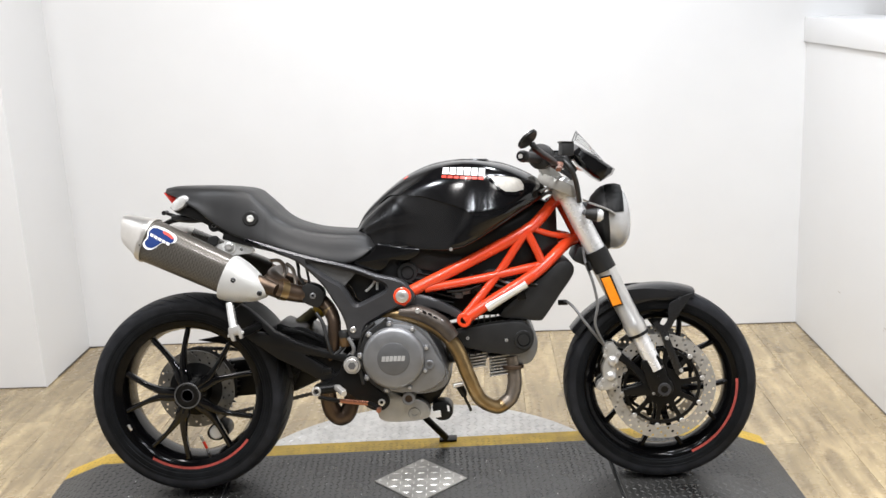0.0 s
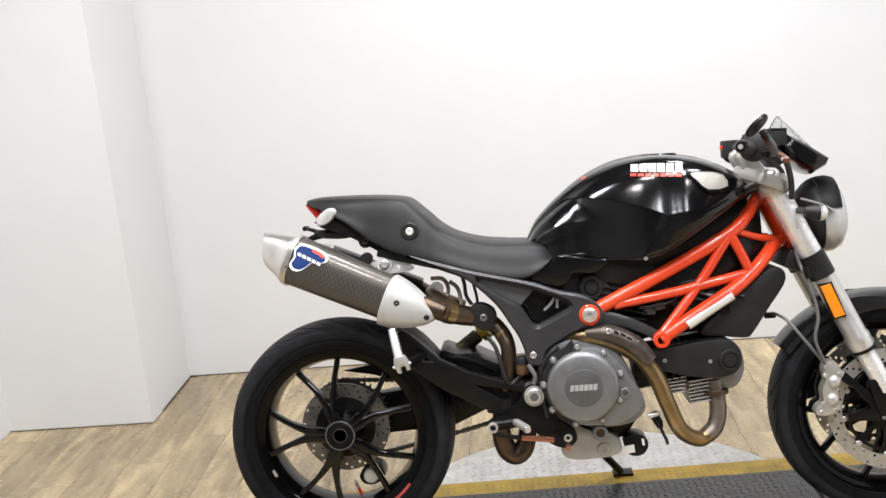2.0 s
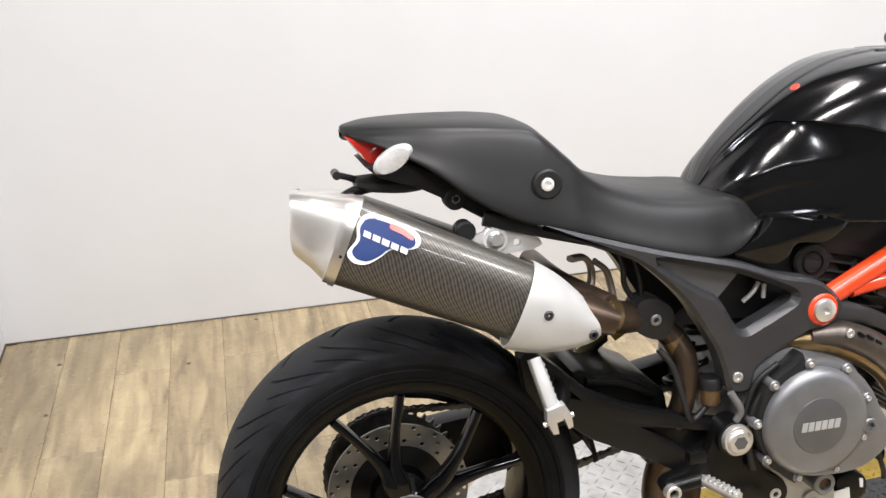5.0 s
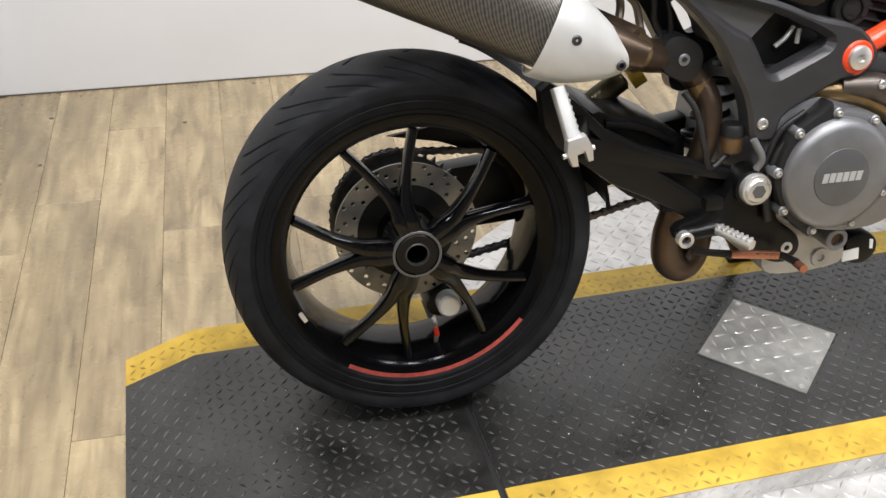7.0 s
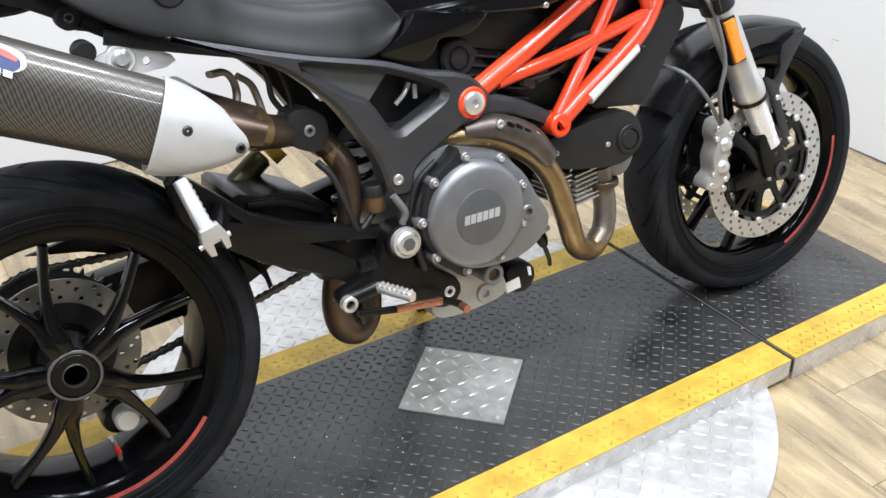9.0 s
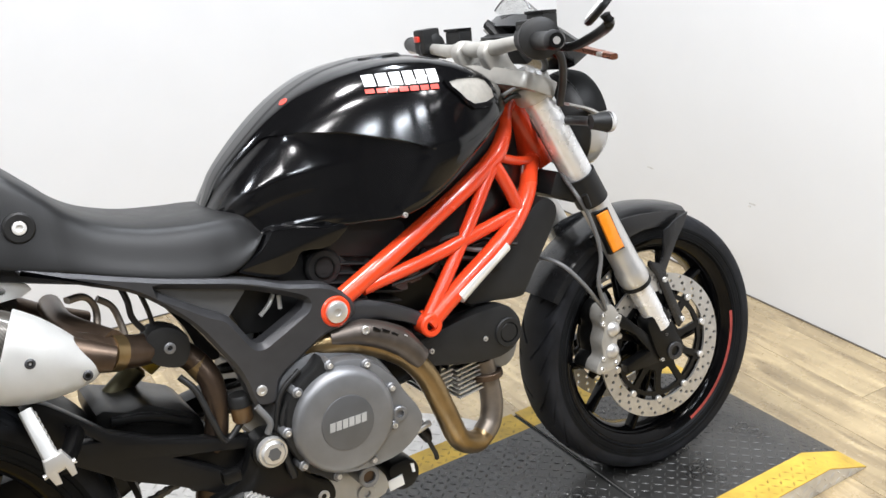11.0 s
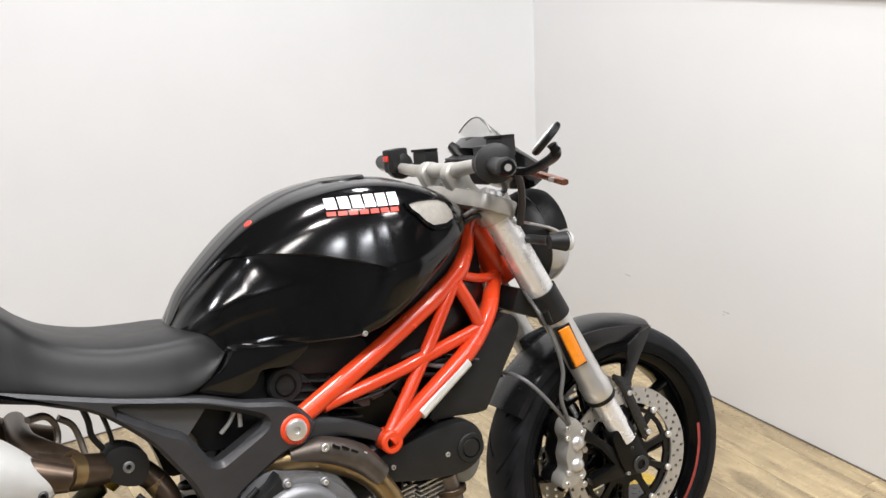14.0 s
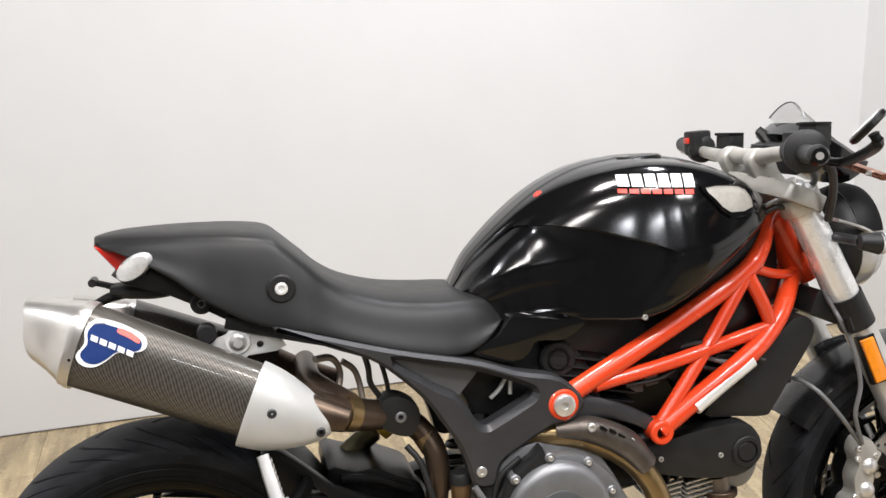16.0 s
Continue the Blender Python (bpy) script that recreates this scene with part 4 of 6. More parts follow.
for i in range(9):
    t = i / 8
    scr.append([(1.318 - 0.085 * t - 0.5 * y * y * 2.2 - 0.01 * t * t, y * (1 - 0.3 * t * t), 0.955 + 0.115 * t - 3.6 * y * y * t) for y in np.linspace(-0.09, 0.09, 15)])
sb = skin(scr, closed=False, caps=False)
bmesh.ops.solidify(sb, geom=list(sb.faces), thickness=0.0025)
gl = part("screen", moved(sb, STEER), M_GLASS, fs, "clear curved wind screen")
part("screen_edge", moved(tube([tuple(q) for q in scr[-1]], 0.0016, 6), STEER), M_CABLE, fs, "dark edge of the clear screen")
gl.visible_shadow = False
for sg in (-1, 1):
    ts = part("front_indicator", moved(tube([(1.232, sg * 0.125, 0.828), (1.237, sg * 0.18, 0.828), (1.238, sg * 0.195, 0.828)], [0.009, 0.009, 0.012], 14), STEER), M_HOSE, bike, "black front turn signal with clear lens")
    part("indicator_body", moved(tube([(1.228, sg * 0.202, 0.829), (1.246, sg * 0.205, 0.827), (1.264, sg * 0.208, 0.824)], [0.013, 0.017, 0.02], 16, flat=1.1), STEER), M_MATTE, ts)
    part("indicator_lens", moved(tube([(1.26, sg * 0.208, 0.824), (1.27, sg * 0.209, 0.823), (1.277, sg * 0.21, 0.822)], [0.02, 0.018, 0.01], 16, flat=1.1), STEER), M_CLEAR, ts)

# front mudguard
prof = [(0.308, 0.067), (0.322, 0.064), (0.331, 0.05), (0.335, 0.02), (0.335, -0.02), (0.331, -0.05), (0.322, -0.064), (0.308, -0.067), (0.309, -0.063), (0.32, -0.06), (0.328, -0.047), (0.332, -0.02), (0.332, 0.02), (0.328, 0.047), (0.32, 0.06), (0.309, 0.063)]
mg = part("front_mudguard", moved(lathe(prof, (FA[0], 0, FA[1] - 0.028), 48, a0=71, a1=143), STEER), M_GUARD, bike, "gloss black front mudguard")
for sg in (-1, 1):
    sk = [(1.30, 0.57), (1.36, 0.588), (1.43, 0.59), (1.50, 0.58), (1.535, 0.568), (1.48, 0.552), (1.44, 0.555), (1.4, 0.548), (1.33, 0.535)]
    ly = [(1.478, 0.545), (1.545, 0.572), (1.512, 0.52), (1.482, 0.472), (1.476, 0.44), (1.512, 0.345), (1.506, 0.328), (1.492, 0.33), (1.458, 0.425), (1.45, 0.45), (1.43, 0.478), (1.436, 0.49), (1.46, 0.478), (1.474, 0.505)]
    part("mudguard_stay", moved(plate(rounded(ly, 2), sg * 0.079, sg * 0.086, 0.002), STEER), M_GUARD, mg)
    part("mudguard_skirt", moved(plate(rounded(sk, 2), sg * 0.065, sg * 0.07, 0.0015), STEER), M_GUARD, mg)
    for bx, bz in ((1.508, 0.34), (1.468, 0.44)):
        part("stay_bolt", moved(strip_bolt(bx, bz, sg * 0.086 - (0.003 if sg < 0 else 0), 0.006), STEER), M_ALU, mg)

# front calipers and brake lines
for sg in (-1, 1):
    ca = [(1.258, 0.452), (1.285, 0.455), (1.306, 0.428), (1.318, 0.42), (1.312, 0.40), (1.303, 0.37), (1.309, 0.335), (1.318, 0.312), (1.298, 0.298), (1.262, 0.292), (1.243, 0.302), (1.248, 0.322), (1.262, 0.335), (1.255, 0.37), (1.262, 0.4), (1.252, 0.425)]
    CAL = lambda x, z: (1.294 + (x - 1.282) * 0.84 + (z - 0.372) * 0.13, 0.36 + (z - 0.372) * 0.87)
    ca = [CAL(x, z) for x, z in ca]
    y0 = sg * 0.07 if sg > 0 else -0.112
    cl = part("front_caliper", moved(plate(rounded(ca, 3), y0, y0 + 0.042, 0.011), STEER), M_BARE if sg < 0 else M_BLACK, bike, "silver four-piston front brake caliper")
    if sg < 0:
        for bz in (0.395, 0.342):
            part("piston_boss", moved(lathe([(0, 0.122), (0.008, 0.121), (0.014, 0.117), (0.017, 0.111), (0.018, 0.095), (0, 0.095)], (CAL(1.289, bz)[0], 0, CAL(1.289, bz)[1]), 24, close=False), STEER), M_SILVER, cl)
        for bx, bz in ((1.257, 0.438), (1.302, 0.418), (1.26, 0.305), (1.303, 0.31), (1.258, 0.415), (1.262, 0.33)):
            part("caliper_bolt", moved(strip_bolt(*CAL(bx, bz), -0.114, 0.0055), STEER), M_ALU, cl)
        part("inner_half", moved(plate(rounded(ca, 2), -0.066, -0.03, 0.008), STEER), M_BLACK, cl)
l1 = part("brake_line", moved(tube([(1.2, -0.02, 0.86), (1.225, -0.05, 0.78), (1.225, -0.1, 0.72), (1.228, -0.14, 0.68), (1.245, -0.152, 0.63), (1.258, -0.155, 0.56), (1.25, -0.15, 0.5), (1.276, -0.13, 0.435)], 0.0042, 10), STEER), M_CABLE, bike, "grey braided brake line")
l2 = part("brake_line", moved(tube([(1.165, -0.02, 0.545), (1.17, -0.07, 0.56), (1.19, -0.12, 0.548), (1.225, -0.14, 0.5), (1.276, -0.125, 0.432)], 0.0042, 10), STEER), M_CABLE, bike, "grey braided brake line")
part("line_clip", moved(box((1.163, -0.05, 0.553), (0.03, 0.016, 0.016), 0.004), STEER), M_BLACK, l2)
part("line_clip", moved(tube([(1.232, -0.155, 0.685), (1.24, -0.155, 0.66)], 0.007, 10), STEER), M_BLACK, l1)
part("cable_loop", tube([(1.09, -0.1, 0.885), (1.13, -0.12, 0.905), (1.17, -0.125, 0.885), (1.2, -0.12, 0.83), (1.215, -0.1, 0.77)], 0.004, 10), M_CABLE, bike, "grey cable at the steering head")
part("cable_loop", tube([(1.085, -0.09, 0.865), (1.13, -0.11, 0.89), (1.175, -0.11, 0.865), (1.195, -0.08, 0.8)], 0.005, 10), M_HOSE, bike, "black hose at the steering head")

# trellis frame
frm = part("trellis_frame", tube([(1.172, 0, 0.885), (1.245, 0, 0.735)], 0.034, 28), M_RED, bike, "glossy red tubular trellis frame")
for sg in (-1, 1):
    S = lambda x, y, z: (x, sg * y * 0.862, z)
    for pts, r in (([S(0.686, 0.172, 0.606), S(0.9, 0.155, 0.704), S(1.05, 0.135, 0.778), S(1.1, 0.105, 0.815), S(1.14, 0.05, 0.855), S(1.17, 0.02, 0.868)], 0.0175),
                   ([S(0.862, 0.176, 0.527), S(0.927, 0.17, 0.567), S(1.046, 0.157, 0.635), S(1.1, 0.138, 0.672), S(1.14, 0.11, 0.705), S(1.18, 0.06, 0.735), S(1.215, 0.015, 0.745)], 0.0175),
                   ([S(0.866, 0.174, 0.54), S(0.966, 0.152, 0.655), S(1.05, 0.143, 0.772)], 0.0125),
                   ([S(0.75, 0.168, 0.622), S(0.9, 0.16, 0.643), S(1.09, 0.14, 0.676)], 0.0125),
                   ([S(1.058, 0.142, 0.775), S(1.082, 0.143, 0.725), S(1.1, 0.138, 0.682)], 0.0125),
                   ([S(1.075, 0.13, 0.785), S(1.13, 0.1, 0.765), S(1.19, 0.05, 0.752)], 0.009)):
        part("tube", tube(pts, r, 18), M_RED, frm)
    pv = part("pivot_boss", disc((0.684, 0.606), 0.0295, sg * 0.13, sg * 0.177, 32, 0.006), M_RED, frm)
    part("pivot_bolt", lathe([(0, 0.18), (0.006, 0.18), (0.0065, 0.184), (0.0145, 0.184), (0.0185, 0.182), (0.0195, 0.178), (0.0195, 0.17), (0, 0.17)], (0.684, 0, 0.606), 28, axis=(0, sg, 0), close=False), M_ALU, pv, "large bright pivot bolt")
    part("lower_boss", ring((0.862, 0.527), 0.011, 0.0215, sg * 0.13, sg * 0.168, 24, 0.003), M_RED, frm)
    part("boss_bore", disc((0.862, 0.527), 0.011, sg * 0.13, sg * 0.156, 20), M_BLACK, frm)
part("bare_sleeve", tube([(0.929, -0.151, 0.5605), (0.988, -0.145, 0.595), (1.047, -0.139, 0.628)], 0.0158, 18), M_BRACKET, frm, "bare silver worn strip on the lower tube")

# tank


def loft_half(stations, nx, nr, x_pad=None):
    """A closed body from half sections: stations of (x, [(y, z), ...]) from the top middle down the right side to the bottom middle."""
    flat_ = [[x, *[v for p in pts for v in p]] for x, pts in stations]
    rings = []
    for row in spl(flat_, nx):
        ctrl = [(row[1 + 2 * i], row[2 + 2 * i]) for i in range((len(row) - 1) // 2)]
        half = spl(ctrl, nr)
        rg = [(row[0], -p[0], p[1]) for p in half] + [(row[0], p[0], p[1]) for p in half[-2:0:-1]]
        rings.append(rg)
    return skin(rings)


def tank_section(x, zt, ys, zs, w, zc, zb, wb):
    zm, h = zc + 0.014, zc - zb
    sp = min(0.03, ys * 0.5)
    return (x, [(0, zt), (sp, zt - 0.002), (sp + 0.006, zt - 0.004), ((sp + ys) * 0.55, zt - 0.4 * (zt - zs)), (ys, zs), (ys + 0.56 * (w - ys), zs - 0.32 * (zs - zm)), (w, zm), (w + 0.003, zc - 0.08 * h), (w + 0.004, zc - 0.2 * h),
                (w + 0.003, zc - 0.4 * h), ((w + wb) / 2 + 0.002, zc - 0.7 * h), (wb, zb + 0.012), (wb - 0.022, zb), (0, zb)])


tank_rows = [tank_section(*r) for r in (
    (0.537, 0.79, 0.018, 0.784, 0.04, 0.766, 0.735, 0.04), (0.547, 0.81, 0.028, 0.801, 0.062, 0.778, 0.729, 0.066), (0.575, 0.855, 0.044, 0.838, 0.086, 0.796, 0.728, 0.094),
    (0.64, 0.914, 0.061, 0.892, 0.112, 0.822, 0.736, 0.121), (0.705, 0.959, 0.08, 0.935, 0.137, 0.832, 0.738, 0.145), (0.77, 0.987, 0.1, 0.965, 0.16, 0.836, 0.736, 0.167),
    (0.825, 0.998, 0.116, 0.979, 0.178, 0.838, 0.734, 0.183), (0.868, 1.001, 0.128, 0.984, 0.188, 0.84, 0.742, 0.187), (0.893, 1.0, 0.134, 0.984, 0.192, 0.841, 0.752, 0.187),
    (0.915, 0.999, 0.138, 0.982, 0.194, 0.842, 0.763, 0.187), (0.95, 0.994, 0.143, 0.976, 0.194, 0.845, 0.783, 0.184), (1.0, 0.983, 0.141, 0.962, 0.183, 0.855, 0.811, 0.169), (1.055, 0.96, 0.122, 0.941, 0.159, 0.878, 0.843, 0.145), (1.095, 0.936, 0.09, 0.92, 0.122, 0.888, 0.864, 0.107), (1.118, 0.912, 0.05, 0.903, 0.07, 0.89, 0.876, 0.05))]


def knee_top(x):
    """Height of the crease above the knee recess."""
    return float(np.interp(x, (0.53, 0.61, 0.656, 0.7, 0.763, 0.812, 0.854, 0.884, 0.9, 0.96, 1.05, 1.12), (0.79, 0.885, 0.901, 0.902, 0.893, 0.878, 0.863, 0.849, 0.84, 0.836, 0.87, 0.887)))


def knee_share(x, z):
    """How far the recess has opened: whole in its middle, running out softly to the front and the rear."""
    front = float(np.interp(z, (0.72, 0.758, 0.788, 0.812, 0.835, 0.86), (0.84, 0.864, 0.886, 0.9, 0.905, 0.907)))
    wide = float(np.interp(z, (0.77, 0.86), (0.05, 0.03)))
    return ease((front - x) / wide) * ease((x - 0.58) / 0.07)


def resample(pts, n):
    pts = np.array(pts)
    way = np.concatenate(([0.0], np.cumsum(np.linalg.norm(np.diff(pts, axis=0), axis=1))))
    q = np.linspace(0, way[-1], n)
    return [(float(np.interp(k, way, pts[:, 0])), float(np.interp(k, way, pts[:, 1]))) for k in q]


tank_rings = []
for row in spl([[x, *[v for p in pts for v in p]] for x, pts in tank_rows], 230):
    x = float(row[0])
    half = spl([(row[1 + 2 * i], row[2 + 2 * i]) for i in range((len(row) - 1) // 2)], 900)
    zk = knee_top(x)
    cut = next((i for i in range(270, 860) if half[i][1] < zk), 540)
    edge = float(np.interp(zk, (half[cut][1], half[cut - 1][1]), (half[cut][0], half[cut - 1][0])))
    most = float(np.interp(x, (0.6, 0.66, 0.72, 0.82), (0.002, 0.007, 0.015, 0.032)))
    low = []
    for i, p in enumerate(half[cut + 1:]):
        wall = edge - 0.006 * ease((i + 2) / 3) + 0.12 * (zk - p[1])
        low.append((p[0] - most * math.tanh(max(p[0] - wall, 0.0) / most) * knee_share(x, p[1]), p[1]))
    body = resample(half[:cut + 1], 64) + low[:3] + resample(low[3:], 120)
    tank_rings.append([(x, -p[0], p[1]) for p in body] + [(x, p[0], p[1]) for p in body[-2:0:-1]])
tank_bm = skin(tank_rings)
tank = part("fuel_tank", tank_bm, M_GLOSS, bike, "glossy black fuel tank with knee recesses", 60)
_flat = spl([[x_, *[v for p in pts for v in p]] for x_, pts in tank_rows], 901)

_sect = {}


def tank_side(x, z, up):
    """The point on the tank's side at height z, then a way up along its skin."""
    n_ = min(range(len(_flat)), key=lambda i: abs(_flat[i][0] - x))
    if n_ not in _sect:
        row = _flat[n_]
        _sect[n_] = spl([(row[1 + 2 * i], row[2 + 2 * i]) for i in range((len(row) - 1) // 2)], 241)
    pts = _sect[n_]
    side = np.array(pts[:150])
    way = np.concatenate(([0.0], np.cumsum(np.linalg.norm(np.diff(side, axis=0), axis=1))))
    k = min(range(len(side)), key=lambda i: abs(side[i][1] - z) if way[i] > 0.05 else 9.0)
    s = way[k]
    for a, b in ((k - 1, k), (k, min(k + 1, len(side) - 1))):
        if (side[a][1] - z) * (side[b][1] - z) <= 0 and abs(side[a][1] - side[b][1]) > 1e-9:
            s = way[a] + (way[b] - way[a]) * (side[a][1] - z) / (side[a][1] - side[b][1])
    s = max(0.0, s - up)
    return np.array((np.interp(s, way, side[:, 0]), np.interp(s, way, side[:, 1])))


def on_tank(outline, base, lift, thick, name, material, parent, label="", sg=-1, holes=()):
    """A thin piece laid on the tank's skin: outline in x and in the way up from the line z = base(x)."""
    bm = plate(outline, 0, thick, 0.0, holes)
    bmesh.ops.triangulate(bm, faces=list(bm.faces))
    for _ in range(3):
        bmesh.ops.subdivide_edges(bm, edges=[e for e in bm.edges if e.calc_length() > 0.006], cuts=1, use_grid_fill=True)
        bmesh.ops.triangulate(bm, faces=[f for f in bm.faces if len(f.verts) > 4])
    for v in bm.verts:
        y, z = tank_side(v.co.x, base(v.co.x), v.co.z)
        d = lift + (thick if v.co.y < thick * 0.5 else 0.0)
        n = Vector((0, y, z - 0.82)).normalized()
        v.co.y, v.co.z = sg * (y + n.y * d), z + n.z * d
    return part(name, bm, material, parent, label)


# the maker's name on the tank: plain pale and red shapes
for i in range(6):
    x0 = 0.815 + i * 0.0212
    on_tank([(x0, 0.0), (x0 + 0.0178, 0.0), (x0 + 0.0203, 0.026), (x0 + 0.003, 0.026)], lambda x: 0.957 - (x - 0.8) * 0.085, 0.003, 0.0005, "name_bar", M_PAPER, tank, "pale bar of the tank emblem")
for i in range(7):
    x0 = 0.812 + i * 0.018
    on_tank([(x0, 0.0), (x0 + 0.0145, 0.0), (x0 + 0.0155, 0.0085), (x0 + 0.0011, 0.0085)], lambda x: 0.946 - (x - 0.8) * 0.085, 0.003, 0.0005, "name_bar", M_STICKRED, tank, "thin red bar of the tank emblem")
bd = disc((0.0, 0.0), 0.0085, 0.0, 0.003, 20)
part("badge", moved(bd, Matrix.Translation((0.7, -0.05, 0.951)) @ Matrix.Rotation(radians(-35), 4, "Y") @ Matrix.Rotation(radians(-80), 4, "X")), M_STICKRED, tank, "small red badge on the tank")
# silver intake windows with a dark surround on the tank's shoulders
for sg in (-1, 1):
    win = rounded([(0.957, 0.058), (1.005, 0.056), (1.042, 0.045), (1.05, 0.012), (0.998, 0.01), (0.972, 0.036)], 2)
    fr = [(1.004 + (x - 1.004) * 1.2, 0.04 + (z - 0.04) * 1.28) for x, z in win]
    low = lambda x: 0.888 + (x - 1.0) * 0.03
    wf = on_tank(fr, low, 0.0014, 0.004, "intake_frame", M_GLOSS, tank, "dark rim of the tank intake", sg, [win])
    on_tank(win, low, 0.0018, 0.0014, "intake_mesh", M_MESH, wf, "silver mesh panel of the intake", sg)
part("tank_screw", strip_bolt(0.833, 0.739, -0.185, 0.005, 0.02), M_ALU, tank)
part("filler_cap", lathe([(0, -0.006), (0.052, -0.006), (0.054, -0.002), (0.05, 0.002), (0, 0.003)], (0.9, 0, 0.9965), 36, axis=(0.02, 0, 1), close=False), M_BLACK, tank)

# seat, tail cowl and lamp
def seat_section(x, zt, w, zb):
    h = zt - zb
    return (x, [(0, zt), (w * 0.45, zt - 0.0015), (w * 0.7, zt - 0.007), (w * 0.8, zt - 0.014 - 0.02 * h), (w * 0.87, zt - 0.014 - 0.2 * h), (w * 0.94, zt - 0.014 - 0.5 * h), (w, zb + 0.1 * h), (w * 0.99, zb), (w * 0.85, zb), (0, zb)])


cowl_rows = [seat_section(*r) for r in ((-0.046, 0.947, 0.02, 0.938), (-0.036, 0.95, 0.045, 0.934), (0.0, 0.954, 0.08, 0.922), (0.07, 0.953, 0.116, 0.884), (0.13, 0.95, 0.132, 0.836), (0.185, 0.945, 0.143, 0.804), (0.23, 0.936, 0.147, 0.787), (0.255, 0.917, 0.149, 0.78), (0.285, 0.888, 0.150, 0.771))]
cowl = part("tail_cowl", loft_half(cowl_rows, 60, 44), M_SATIN, bike, "satin charcoal tail cowl", 60)
seat_rows = [seat_section(*r) for r in ((0.258, 0.9125, 0.1485, 0.7785), (0.2855, 0.8878, 0.15, 0.771), (0.315, 0.859, 0.15, 0.761), (0.355, 0.834, 0.152, 0.747), (0.42, 0.813, 0.156, 0.727), (0.49, 0.803, 0.157, 0.71), (0.53, 0.8, 0.152, 0.708), (0.56, 0.796, 0.145, 0.718), (0.585, 0.788, 0.134, 0.735), (0.603, 0.772, 0.12, 0.752))]
part("seat", loft_half(seat_rows, 70, 44), M_SEAT, bike, "dark grey vinyl rider seat", 60)
for sg in (-1, 1):
    part("side_flank", plate(rounded([(0.603, 0.748), (0.62, 0.76), (0.70, 0.745), (0.745, 0.738), (0.705, 0.709), (0.655, 0.712), (0.639, 0.693), (0.608, 0.68), (0.555, 0.698), (0.545, 0.71), (0.585, 0.73)], 3), sg * 0.146, sg * 0.09, 0.008), M_GLOSS, tank, "gloss black panel between tank and seat")
part("cowl_bolt_cup", ring((0.241, 0.85), 0.012, 0.023, -0.146, -0.13, 28, 0.003), M_MATTE, cowl)
part("cowl_bolt", strip_bolt(0.241, 0.85, -0.144, 0.0105, 0.01), M_BRACKET, cowl)
under = part("under_tray", plate([(0.03, 0.90), (0.09, 0.868), (0.17, 0.812), (0.26, 0.783), (0.34, 0.752), (0.31, 0.745), (0.24, 0.765), (0.16, 0.79), (0.11, 0.822), (0.06, 0.85), (0.0, 0.872), (-0.02, 0.89)], -0.075, 0.075, 0.006), M_MATTE, bike, "black under-tail tray")
part("tray_ear", disc((0.114, 0.829), 0.018, -0.078, -0.05, 24, 0.003), M_MATTE, under)
part("ear_bolt", strip_bolt(0.114, 0.829, -0.077, 0.0085), M_ALU, under)
part("tail_light", plate([(-0.045, 0.936), (0.0, 0.923), (0.03, 0.905), (-0.002, 0.884), (-0.014, 0.893)], -0.052, 0.052, 0.008), M_TAILRED, bike, "red wedge-shaped tail light")
for sg in (-1, 1):
    ri = part("rear_indicator", tube([(0.055, sg * 0.04, 0.878), (0.03, sg * 0.075, 0.892)], 0.007, 12), M_HOSE, bike, "rear turn signal with clear lens")
    part("indicator_lens", moved(lathe([(0, -0.012), (0.018, -0.008), (0.022, 0.0), (0.018, 0.009), (0, 0.013)], (0, 0, 0), 24, close=False), Matrix.Translation((0.019, sg * 0.093, 0.902)) @ Matrix.Rotation(radians(-32), 4, "Y") @ Matrix.Rotation(radians(sg * 12), 4, "Z") @ Matrix.Diagonal((1.55, 1.1, 0.8, 1))), M_CLEAR, ri)
tb = part("plate_holder", bar([(0.1, 0, 0.862), (0.05, 0, 0.85), (0.0, 0, 0.853), (-0.03, 0, 0.858)], [0.016, 0.012, 0.012, 0.007], [0.05, 0.05, 0.04, 0.03]), M_MATTE, bike, "black number plate holder stub")
part("holder_arm", bar([(0.0, -0.02, 0.853), (-0.035, -0.02, 0.846), (-0.068, -0.02, 0.832)], [0.009, 0.008, 0.006], 0.008), M_BLACK, tb)
part("holder_arm", bar([(-0.02, 0.0, 0.858), (-0.04, 0.0, 0.866), (-0.058, 0.0, 0.872)], [0.006, 0.005, 0.005], 0.006), M_BLACK, tb)
part("holder_bolt", tube([(-0.058, -0.012, 0.872), (-0.058, 0.02, 0.872)], 0.007, 12), M_BLACK, tb)

# rear subframe castings
sub_o = rounded([(0.226, 0.791), (0.286, 0.772), (0.353, 0.75), (0.424, 0.729), (0.496, 0.711), (0.552, 0.695), (0.612, 0.671), (0.685, 0.65), (0.722, 0.605), (0.70, 0.577), (0.662, 0.57), (0.604, 0.54), (0.57, 0.518), (0.56, 0.484), (0.524, 0.486), (0.512, 0.528), (0.5, 0.562), (0.48, 0.597), (0.45, 0.646), (0.403, 0.695), (0.367, 0.722), (0.315, 0.744), (0.236, 0.78)], 3)
opening = rounded([(0.405, 0.716), (0.467, 0.701), (0.53, 0.684), (0.58, 0.664), (0.629, 0.64), (0.634, 0.628), (0.62, 0.618), (0.565, 0.592), (0.55, 0.587), (0.537, 0.595), (0.508, 0.644), (0.479, 0.662), (0.442, 0.688)], 3)


